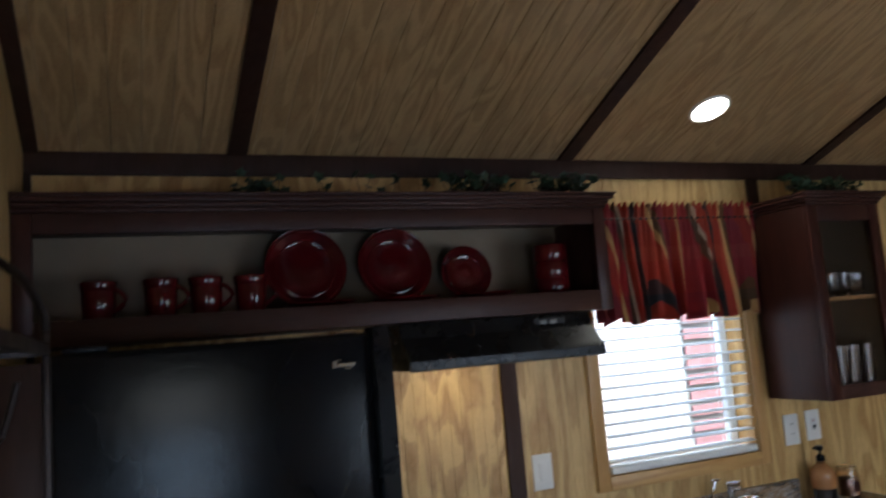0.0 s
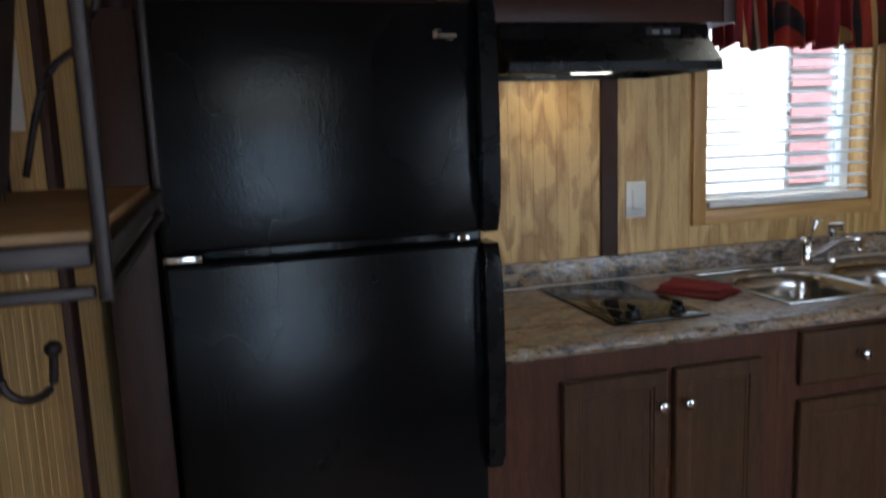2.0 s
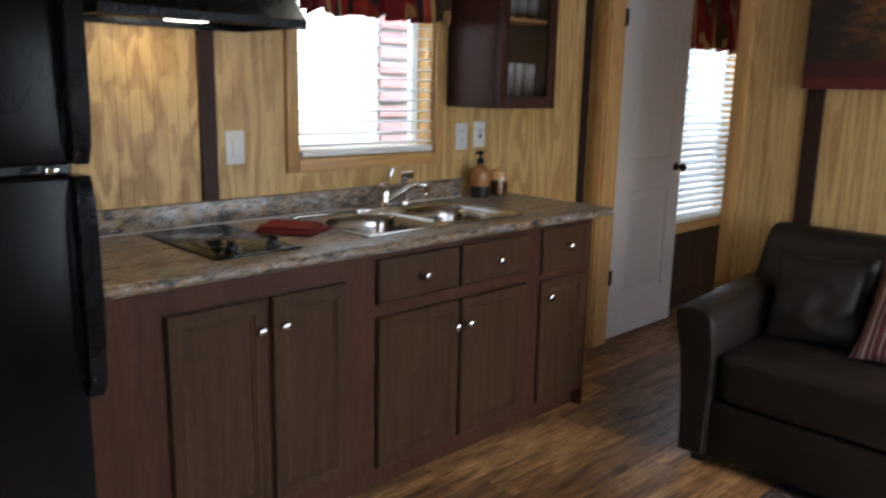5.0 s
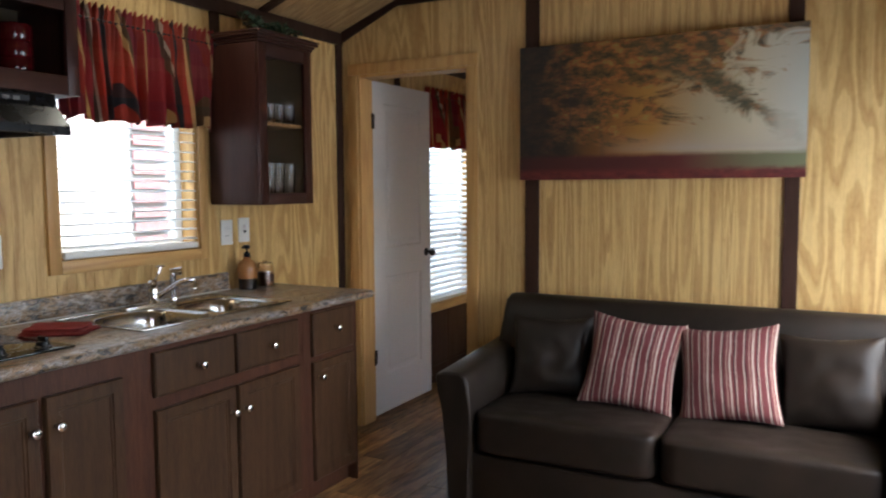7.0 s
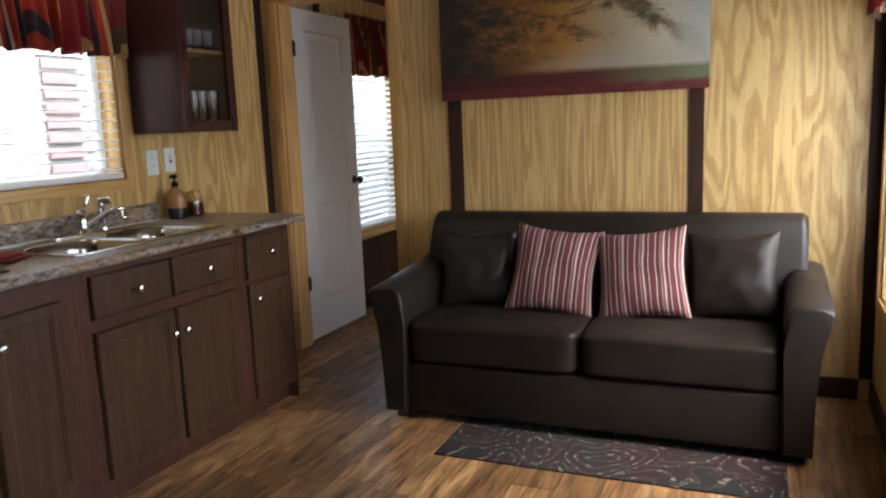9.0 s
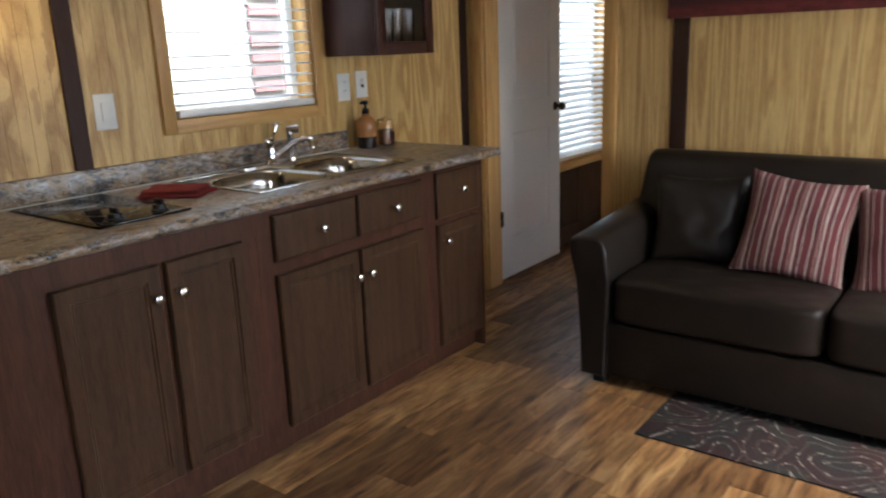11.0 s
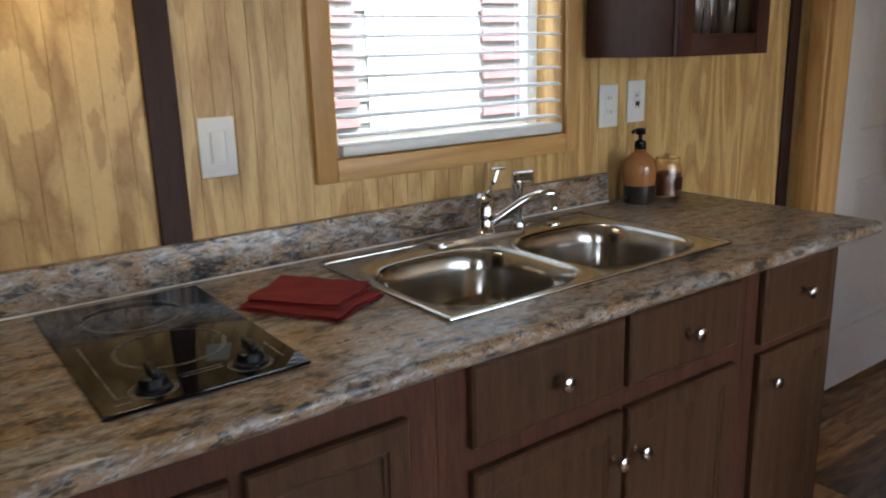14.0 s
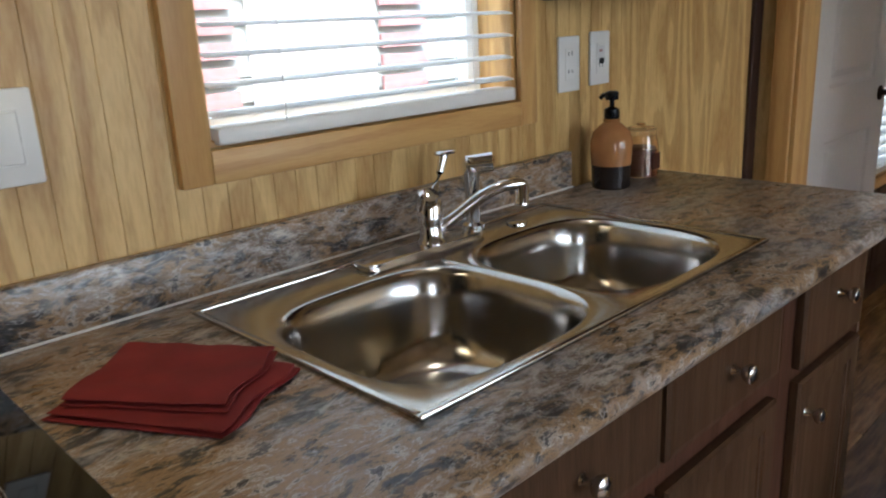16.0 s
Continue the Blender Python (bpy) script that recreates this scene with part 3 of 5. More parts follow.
def rafter(x, w=0.058):
    for s, ya in ((1, NORTH), (-1, SOUTH)):
        zr, t = roof_z(RIDGE_Y), 0.012
        ob = slab("batten", [(ya, EAVE - t), (RIDGE_Y, zr - t), (RIDGE_Y, zr - 0.001), (ya, EAVE - 0.001)], "x", x - w / 2, x + w / 2, TRIM)
        tagged(ob, "dark brown ceiling batten", "batten", "ceiling battens", "structure")


for x in (0.985, 2.153, 3.356, -0.2, WEST + 0.012):
    rafter(x)
for y, s in ((NORTH, -1), (SOUTH, 1)):
    tagged(box("crown_trim", -1.4, 6.3, y + s * 0.001, y + s * 0.018, 2.194, 2.262, TRIM), "dark brown trim along the eave", "trim", kind="structure")


def strip(x0, x1, y0, y1, z0, z1, label="dark brown wall batten"):
    return tagged(box("trim", x0, x1, y0, y1, z0, z1, TRIM, bevel=0.002, seg=1), label, "batten", "wall battens", "structure")


strip(1.818, 1.878, NORTH - 0.014, NORTH - 0.001, 0.985, 2.194)
strip(3.005, 3.063, NORTH - 0.014, NORTH - 0.001, 2.08, 2.194)
strip(EAST - 0.055, EAST, NORTH - 0.014, NORTH - 0.001, 0.10, 2.194)
strip(WEST + 0.001, WEST + 0.02, NORTH - 0.02, NORTH - 0.001, 0, 2.2)
for y0, y1 in ((1.367, 1.441), (0.171, 0.234)):
    strip(EAST - 0.013, EAST - 0.001, y0, y1, 0.1, 2.40)
strip(EAST - 0.013, EAST - 0.001, SOUTH + 0.001, SOUTH + 0.055, 0.1, 2.24)
strip(SWX0 - 0.10, SWX0 - 0.065, SOUTH + 0.001, SOUTH + 0.014, 0.1, 2.19)
strip(WEST + 0.001, WEST + 0.013, 1.475, 1.535, 0.1, 2.6)
strip(5.3, 5.36, NORTH - 0.014, NORTH - 0.001, 0.10, BZ0 - 0.06)
strip(4.6, 4.66, NORTH - 0.014, NORTH - 0.001, 0.10, 2.19)
strip(5.95, 6.01, NORTH - 0.014, NORTH - 0.001, 0.10, 2.19)
# Added dark sheet over the pine puts the lower wall's darkness into colour.
tagged(box("trim", EAST + 0.15, 6.29, NORTH - 0.010, NORTH - 0.0015, 0.121, BZ0 - 0.056, TRIM, bevel=0.002, seg=1), "dark brown sheet laid over the pine to darken the lower bedroom wall", "trim", kind="structure")
# gable trim on the sofa wall: it follows the slope, then runs level
slab("trim", [(NORTH - 0.02, 2.21), (2.20, 2.375), (2.20, 2.44), (NORTH - 0.02, 2.275)], "x", EAST - 0.016, EAST - 0.001, TRIM)["kind"] = "structure"
slab("trim", [(SOUTH + 0.02, 2.21), (-0.18, 2.375), (-0.18, 2.44), (SOUTH + 0.02, 2.275)], "x", EAST - 0.016, EAST - 0.001, TRIM)["kind"] = "structure"
box("trim", EAST - 0.016, EAST - 0.001, -0.18, 2.20, 2.375, 2.44, TRIM)["kind"] = "structure"
for args in ((EAST - 0.014, EAST - 0.001, SOUTH + 0.056, DY0 - 0.065, 0, 0.095), (1.3, EAST - 0.02, SOUTH + 0.001, SOUTH + 0.014, 0, 0.095),
             (3.36, EAST, NORTH - 0.014, NORTH - 0.001, 0, 0.095), (EAST + 0.13, 6.3, NORTH - 0.014, NORTH - 0.001, 0, 0.12), (WEST + 0.001, WEST + 0.014, 0.55, NORTH - 0.03, 0, 0.095)):
    tagged(box("baseboard", *args, TRIM), "dark brown baseboard", "baseboard", kind="structure")

# ---- windows ----


def window_unit(name, x0, x1, z0, z1, face, inward, label, sash_at=0.5):
    """Vinyl window in the wall's depth with a pine casing on the room side. inward is the way from the wall into the room along y."""
    w = holder(name, ((x0 + x1) / 2, face, z0))
    tagged(w, label, "window", kind="structure")
    c, p = 0.05, 0.017
    f0, f1 = face + inward * 0.002, face + inward * p
    box("casing", x0 - c, x0, f0, f1, z0 - c, z1 + c, PINE_TRIM, w)
    box("casing", x1, x1 + c, f0, f1, z0 - c, z1 + c, PINE_TRIM, w)
    box("casing", x0, x1, f0, f1, z0 - c, z0, PINE_TRIM_H, w)
    box("casing", x0, x1, f0, f1, z1, z1 + c, PINE_TRIM_H, w)
    d = face - inward * 0.085
    for a in ((x0 + 0.001, x0 + 0.012, z0 + 0.012, z1 - 0.012), (x1 - 0.012, x1 - 0.001, z0 + 0.012, z1 - 0.012)):
        box("jamb", a[0], a[1], face, d, a[2], a[3], PINE_TRIM, w, 0.001, 1)
    for a in ((z0 + 0.001, z0 + 0.012), (z1 - 0.012, z1 - 0.001)):
        box("jamb", x0 + 0.001, x1 - 0.001, face, d, a[0], a[1], PINE_TRIM_H, w, 0.001, 1)
    e = d - inward * 0.03
    zm = z0 + (z1 - z0) * sash_at
    for a in ((x0 + 0.013, x0 + 0.05, z0 + 0.013, z1 - 0.013), (x1 - 0.05, x1 - 0.013, z0 + 0.013, z1 - 0.013)):
        box("sash", a[0], a[1], d, e, a[2], a[3], VINYL, w)
    for a in ((z0 + 0.013, z0 + 0.036), (zm - 0.02, zm + 0.02), (z1 - 0.055, z1 - 0.013)):
        box("sash", x0 + 0.051, x1 - 0.051, d, e, a[0], a[1], VINYL, w)
    pane = box("pane", x0 + 0.05, x1 - 0.05, d - inward * 0.014, d - inward * 0.018, z0 + 0.034, z1 - 0.05, PANE, w, 0, 1)
    pane.visible_shadow = False
    return w


window_unit("window_1", WX0, WX1, WZ0, WZ1, NORTH, -1, "white vinyl kitchen window in a pine casing", 0.76)
window_unit("window_2", BX0, BX1, BZ0, BZ1, NORTH, -1, "white vinyl bedroom window in a pine casing")
# Added, unseen window round the bedroom fill lamp.
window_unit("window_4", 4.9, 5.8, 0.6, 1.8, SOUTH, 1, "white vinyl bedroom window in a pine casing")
window_unit("window_3", SWX0, SWX1, SWZ0, SWZ1, SOUTH, 1, "white vinyl living room window in a pine casing")


def blind(x0, x1, z0, z1, y, tilt, label):
    b = holder("window_blind", ((x0 + x1) / 2, y, z1))
    tagged(b, label, "blind")
    box("headrail", x0, x1, y - 0.024, y + 0.024, z1 - 0.045, z1, SLAT, b)
    box("bottom_rail", x0, x1, y - 0.028, y + 0.026, z0, z0 + 0.026, WHITE, b, 0.006)
    n = int((z1 - 0.06 - z0 - 0.02) / 0.043)
    bm = bmesh.new()
    w, cs, sn = 0.021, math.cos(radians(tilt)), math.sin(radians(tilt))
    rows = []
    for k in range(5):
        q = -1 + k / 2
        h = 0.002 * (1 - q * q)
        rows.append((q * w * cs - h * sn, q * w * sn + h * cs))
    top = [[bm.verts.new((x, dy, dz + 0.0013)) for dy, dz in rows] for x in (x0, x1)]
    bot = [[bm.verts.new((x, dy, dz - 0.0013)) for dy, dz in rows] for x in (x0, x1)]
    for k in range(4):
        bm.faces.new((top[0][k], top[1][k], top[1][k + 1], top[0][k + 1]))
        bm.faces.new((bot[0][k], bot[0][k + 1], bot[1][k + 1], bot[1][k]))
    for k in (0, 4):
        bm.faces.new((top[0][k], bot[0][k], bot[1][k], top[1][k]))
    first = finish("slat", bm, SLAT, b)
    first.location = (0, y, z0 + 0.043)
    for i in range(1, n):
        s = first.copy()
        scene.collection.objects.link(s)
        s.location = (0, y + 0.0006 * math.sin(i * 2.1), z0 + 0.043 + 0.0425 * i)
    for x in (x0 + 0.12, x1 - 0.12):
        for dy in (-0.025, 0.025):
            box("cord", x - 0.0008, x + 0.0008, y + dy - 0.0008, y + dy + 0.0008, z0 + 0.01, z1 - 0.04, SLAT, b, 0, 1)
    return b


blind(WX0 + 0.015, WX1 - 0.015, WZ0 + 0.004, WZ1 - 0.015, NORTH + 0.012, 6, "white slatted blind lowered over the kitchen window")
blind(BX0 + 0.015, BX1 - 0.015, BZ0 + 0.014, BZ1 - 0.015, NORTH + 0.012, 28, "white slatted blind lowered over the bedroom window")


def valance(x0, x1, z0, z1, y, inward, label, seed=1):
    """Gathered plaid cloth on a rod, with a ruffled head and a wavy hem."""
    v = holder("valance", ((x0 + x1) / 2, y, z1))
    tagged(v, label, "valance")
    rnd = random.Random(seed)
    bm = bmesh.new()
    uv = bm.loops.layers.uv.new("UVMap")
    nu, nv = 220, 16
    ph = [rnd.uniform(0, 6.28) for _ in range(6)]
    grid, us = [], []
    for i in range(nu + 1):
        s = i / nu
        fold = math.sin(s * 2 * math.pi * 9 + 1.8 * math.sin(s * 9 + ph[0]) + ph[1]) + 0.4 * math.sin(s * 2 * math.pi * 23 + ph[2])
        tight = math.sin(s * 2 * math.pi * 30 + ph[3]) + 0.5 * math.sin(s * 2 * math.pi * 47 + ph[4])
        col = []
        for j in range(nv + 1):
            q = j / nv
            hang = max(0.0, (q - 0.14) / 0.86)
            d = 0.018 + (0.012 + 0.016 * hang) * fold * min(1, 0.25 + hang) + 0.006 * tight * (1 - hang)
            if abs(q - 0.125) < 0.03:
                d = 0.014 + 0.003 * tight
            z = z1 - (z1 - z0) * q
            if j == nv:
                z += 0.010 * math.sin(s * 2 * math.pi * 5.5 + ph[5]) + 0.004 * fold
            if j == 0:
                z += 0.010 * tight - 0.004
            lean = 0.016 * math.sin(s * 31 + ph[0]) * hang
            col.append(bm.verts.new((x0 + (x1 - x0) * s + lean, y + inward * d, z)))
        grid.append(col)
    for i in range(nu):
        for j in range(nv):
            f = bm.faces.new((grid[i][j], grid[i + 1][j], grid[i + 1][j + 1], grid[i][j + 1]))
            for loop, (a, b) in zip(f.loops, ((i, j), (i + 1, j), (i + 1, j + 1), (i, j + 1))):
                skew = (0.10 + 0.09 * math.sin(a / nu * 23 + ph[2])) * (b / nv)
                loop[uv].uv = (a / nu - skew * 0.9, 1 - b / nv)
    ob = finish("cloth", bm, VALANCE, v, True)
    so = ob.modifiers.new("thick", "SOLIDIFY")
    so.thickness = 0.0018
    tube("rod", [(x0 - 0.01, y + inward * 0.012, z1 - 0.055), (x1 + 0.01, y + inward * 0.012, z1 - 0.055)], 0.006, IRON, v)
    for x in (x0 - 0.01, x1 + 0.01):
        lathe("finial", [(0.004, -0.012), (0.012, -0.006), (0.013, 0.004), (0.005, 0.012)], (x, y + inward * 0.012, z1 - 0.055), IRON, v, 12, "x")
    return v


valance(2.17, 2.955, 1.655, 2.085, NORTH - 0.055, -1, "red, tan and black plaid gathered cloth valance above the kitchen window")
valance(BX0 - 0.08, BX1 + 0.08, 1.66, 2.06, NORTH - 0.055, -1, "red and black plaid valance above the bedroom window", 4)
valance(SWX0 - 0.05, SWX1 + 0.06, 1.66, 2.06, SOUTH + 0.055, 1, "red and black plaid valance above the living room window", 7)

# ---- doors ----


def door_frame():
    f = holder("door_1", (EAST, (DY0 + DY1) / 2, 0))
    tagged(f, "pine-cased interior doorway", "doorway", kind="structure")
    for x0, x1 in ((EAST - 0.017, EAST - 0.001), (EAST + 0.126, EAST + 0.14)):
        box("casing", x0, x1, DY0 - 0.058, DY0 + 0.004, 0, DZ1 - 0.004, PINE_TRIM, f)
        box("casing", x0, x1, DY1 - 0.004, DY1 + 0.058, 0, DZ1 - 0.004, PINE_TRIM, f)
        box("casing", x0, x1, DY0 - 0.058, DY1 + 0.058, DZ1 - 0.003, DZ1 + 0.058, PINE_TRIM, f)
    box("jamb", EAST, EAST + 0.125, DY0 + 0.001, DY0 + 0.016, 0, DZ1 - 0.001, PINE_TRIM, f, 0.001, 1)
    box("jamb", EAST, EAST + 0.125, DY1 - 0.016, DY1 - 0.001, 0, DZ1 - 0.001, PINE_TRIM, f, 0.001, 1)
    box("jamb", EAST, EAST + 0.125, DY0 + 0.017, DY1 - 0.017, DZ1 - 0.016, DZ1 - 0.001, PINE_TRIM, f, 0.001, 1)


door_frame()


def panel_door():
    """Moulded two-panel door, hung open at a right angle into the bedroom."""
    d = holder("bedroom_door", (4.14, 2.47, 0.02))
    tagged(d, "white two-panel interior door standing open", "door")
    x0, x1, z0, z1, y0, y1 = 4.15, 4.835, 0.022, 2.008, 2.452, 2.487
    bm = bmesh.new()
    s = 0.125
    pans = [(x0 + s, x1 - s, z0 + 0.23, z0 + 0.83), (x0 + s, x1 - s, z0 + 1.0, z1 - 0.12)]
    add_box(bm, x0, x1, y0 + 0.008, y1, z0, z1, 0.002)
    for a in ((x0, x0 + s, z0, z1), (x1 - s, x1, z0, z1)):
        add_box(bm, a[0], a[1], y0, y0 + 0.008, a[2], a[3])
    for a, b in ((z0, z0 + 0.23), (z0 + 0.83, z0 + 1.0), (z1 - 0.12, z1)):
        add_box(bm, x0 + s, x1 - s, y0, y0 + 0.008, a, b)
    finish("leaf", bm, DOORPAINT, d)
    for a in pans:
        bm = bmesh.new()
        rims = []
        for inset, dep in ((0.0, 0.0), (0.012, 0.009), (0.03, 0.0085), (0.055, 0.002)):
            rims.append([bm.verts.new(p) for p in ((a[0] + inset, y0 + dep, a[2] + inset), (a[1] - inset, y0 + dep, a[2] + inset), (a[1] - inset, y0 + dep, a[3] - inset), (a[0] + inset, y0 + dep, a[3] - inset))])
        for q, w in zip(rims, rims[1:]):
            for i in range(4):
                bm.faces.new((q[i], q[(i + 1) % 4], w[(i + 1) % 4], w[i]))
        bm.faces.new(rims[-1])
        finish("door_panel", bm, DOORPAINT, d)
    lathe("knob", [(0.026, 0.0), (0.026, -0.005), (0.010, -0.010), (0.010, -0.030), (0.022, -0.038), (0.025, -0.052), (0.016, -0.064)], (x1 - 0.06, y0, 0.965), IRON, d, 20, "y")
    for z in (1.774, 0.379):
        box("hinge", x0 - 0.012, x0 + 0.022, y0 - 0.004, y0 - 0.0005, z - 0.042, z + 0.042, IRON, d, 0.001, 1)
        lathe("hinge_pin", [(0.006, -0.045), (0.006, 0.045)], (x0 - 0.006, y0 - 0.006, z), IRON, d, 10)


panel_door()


def entry_door():
    """Glazed entry door behind the walker."""
    d = holder("entry_door", (0.74, SOUTH - 0.06, 0.02))
    tagged(d, "white entry door with a large glazed light", "door")
    y0, y1 = SOUTH - 0.075, SOUTH - 0.03
    gx0, gx1, gz0, gz1 = 0.44, 1.04, 0.55, 1.93
    box("stile", EDX0 + 0.004, gx0, y0, y1, 0.004, EDZ1 - 0.004, DOORPAINT, d)
    box("stile", gx1, EDX1 - 0.004, y0, y1, 0.004, EDZ1 - 0.004, DOORPAINT, d)
    box("rail", gx0, gx1, y0, y1, 0.004, gz0, DOORPAINT, d)
    box("rail", gx0, gx1, y0, y1, gz1, EDZ1 - 0.004, DOORPAINT, d)
    box("rail", gx0, gx1, y0 + 0.008, y1 - 0.008, 1.24, 1.28, DOORPAINT, d)
    p = box("pane", gx0, gx1, y0 + 0.018, y0 + 0.022, gz0, gz1, PANE, d, 0, 1)
    p.visible_shadow = False


entry_door()

# ---- kitchen base ----
FACE = 2.02


def shaker(parent, name, x0, x1, z0, z1, knob=None):
    """Raised-edge door or drawer front with a recessed flat panel and a knob."""
    e = holder(name, (x0, FACE, z0))
    e.parent = parent
    e.matrix_parent_inverse = Matrix.Translation(parent.location).inverted()
    y0, y1 = FACE - 0.021, FACE - 0.002
    bm = bmesh.new()
    if name == "drawer":
        rims = ((0.0, 0.019), (0.0, 0.006), (0.005, 0.001), (0.014, 0.0))
    else:
        rims = ((0.0, 0.019), (0.0, 0.005), (0.004, 0.0), (0.040, 0.0), (0.043, 0.004), (0.049, 0.004), (0.052, 0.0075))
    rings = [[bm.verts.new(p) for p in ((x0 + i, y0 + d, z0 + i), (x1 - i, y0 + d, z0 + i), (x1 - i, y0 + d, z1 - i), (x0 + i, y0 + d, z1 - i))] for i, d in rims]
    for q, w in zip(rings, rings[1:]):
        for i in range(4):
            bm.faces.new((q[i], q[(i + 1) % 4], w[(i + 1) % 4], w[i]))
    bm.faces.new(rings[-1])
    bm.faces.new(rings[0][::-1])
    ob = finish("front", bm, DOORW)
    ob.parent = e
    ob.matrix_parent_inverse = Matrix.Translation((x0, FACE, z0)).inverted()
    if knob:
        k = lathe("handle", [(0.009, 0.0), (0.0065, -0.004), (0.0055, -0.014), (0.012, -0.019), (0.0155, -0.025), (0.0145, -0.031), (0.008, -0.035)], (knob[0], y0, knob[1]), NICKEL, None, 20, "y")
        tagged(k, "round brushed nickel knob")
        k.parent = e
        k.matrix_parent_inverse = Matrix.Translation((x0, FACE, z0)).inverted()


def base_cabinet(x0, x1, fronts, label, end=False):
    c = holder("base_cabinet", (x0, FACE, 0))
    tagged(c, label, "cabinet", "kitchen base cabinets")
    box("body", x0 + 0.0005, x1 - 0.0005, FACE + 0.019, NORTH - 0.02, 0.10, 0.70, FRAME, c, 0.001, 1)
    box("toe_kick", x0 + 0.0005, x1 - 0.0005, FACE + 0.05, FACE + 0.066, 0, 0.0995, FRAME, c, 0.001, 1)
    bm = bmesh.new()
    xs = sorted({x0 + 0.0005, x1 - 0.0005, *[f[1] + 0.012 for f in fronts], *[f[2] - 0.012 for f in fronts]})
    for a, b in zip(xs, xs[1:]):
        z = 0.085
        for f in sorted([f for f in fronts if f[1] + 0.012 <= a + 1e-6 and f[2] - 0.012 >= b - 1e-6], key=lambda q: q[3]):
            add_box(bm, a, b, FACE, FACE + 0.018, z, f[3] + 0.012)
            z = f[4] - 0.012
        add_box(bm, a, b, FACE, FACE + 0.018, z, 0.872)
    finish("face_frame", bm, FRAME, c)
    # Black sheet behind the face frame stands in for the cabinet's dark inside.
    box("dark_backing", x0 + 0.03, x1 - 0.03, FACE + 0.0185, FACE + 0.021, 0.09, 0.87, MATT_BLACK, c, 0, 1)
    if end:
        box("end_panel", x1, x1 + 0.012, FACE - 0.0005, NORTH - 0.02, 0.0, 0.872, FRAME, c, 0.001, 1)
    for f in fronts:
        shaker(c, *f)


base_cabinet(1.172, 2.068, [("door", 1.412, 1.712, 0.14, 0.79, (1.684, 0.70)), ("door", 1.733, 2.003, 0.14, 0.79, (1.762, 0.70))], "reddish-brown wooden base cabinet with two tall doors")
base_cabinet(2.068, 2.935, [("drawer", 2.131, 2.507, 0.69, 0.843, (2.324, 0.766)), ("drawer", 2.523, 2.885, 0.69, 0.843, (2.706, 0.766)),
                            ("door", 2.131, 2.507, 0.108, 0.645, (2.48, 0.551)), ("door", 2.523, 2.885, 0.108, 0.645, (2.548, 0.551))], "dark wooden sink cabinet with drawers over doors")
base_cabinet(2.935, 3.32, [("drawer", 2.985, 3.285, 0.66, 0.85, (3.137, 0.766)), ("door", 2.985, 3.285, 0.108, 0.635, (3.018, 0.567))], "narrow dark wooden base cabinet with one drawer", True)

CX0, CX1, CY0, CY1, CZ = 1.165, 3.345, 1.925, 2.578, 0.914
SX0, SX1, SY0, SY1 = 2.116, 2.890, 2.040, 2.496


def worktop():
    w = holder("worktop", (CX0, CY0, CZ))
    tagged(w, "brown and grey stone-pattern laminate worktop with backsplash", "countertop")
    hx0, hx1, hy0, hy1 = SX0 + 0.02, SX1 - 0.02, SY0 + 0.02, SY1 - 0.02
    # front strip with a rolled edge
    prof = [(hy0, CZ - 0.034), (hy0, CZ)]
    for i in range(9):
        a = radians(90 + 22.5 * i)
        prof.append((CY0 + 0.017 + 0.017 * math.cos(a), CZ - 0.017 + 0.017 * math.sin(a)))
    extrude_profile("front_edge", prof, lambda u, v, k: ((CX1 if k else CX0), u, v), LAMINATE, w)
    box("top", CX0, hx0, hy0, CY1 - 0.02, CZ - 0.038, CZ, LAMINATE, w, 0, 1)
    box("top", hx1, CX1, hy0, CY1 - 0.02, CZ - 0.038, CZ, LAMINATE, w, 0, 1)
    box("top", hx0, hx1, hy1, CY1 - 0.02, CZ - 0.038, CZ, LAMINATE, w, 0, 1)
    box("backsplash", CX0, 3.07, CY1 - 0.0195, CY1, CZ - 0.03, CZ + 0.082, LAMINATE, w, 0.004)
    box("caulk", CX0, 3.07, CY1 - 0.0225, CY1 - 0.0197, CZ, CZ + 0.003, WHITE, w, 0, 1)


worktop()


def rounded_rect(cx, cy, hw, hd, n, power=4.5):
    pts = []
    for i in range(n):
        a = 2 * math.pi * i / n
        c, s = math.cos(a), math.sin(a)
        pts.append((cx + hw * math.copysign(abs(c) ** (2 / power), c), cy + hd * math.copysign(abs(s) ** (2 / power), s)))
    return pts


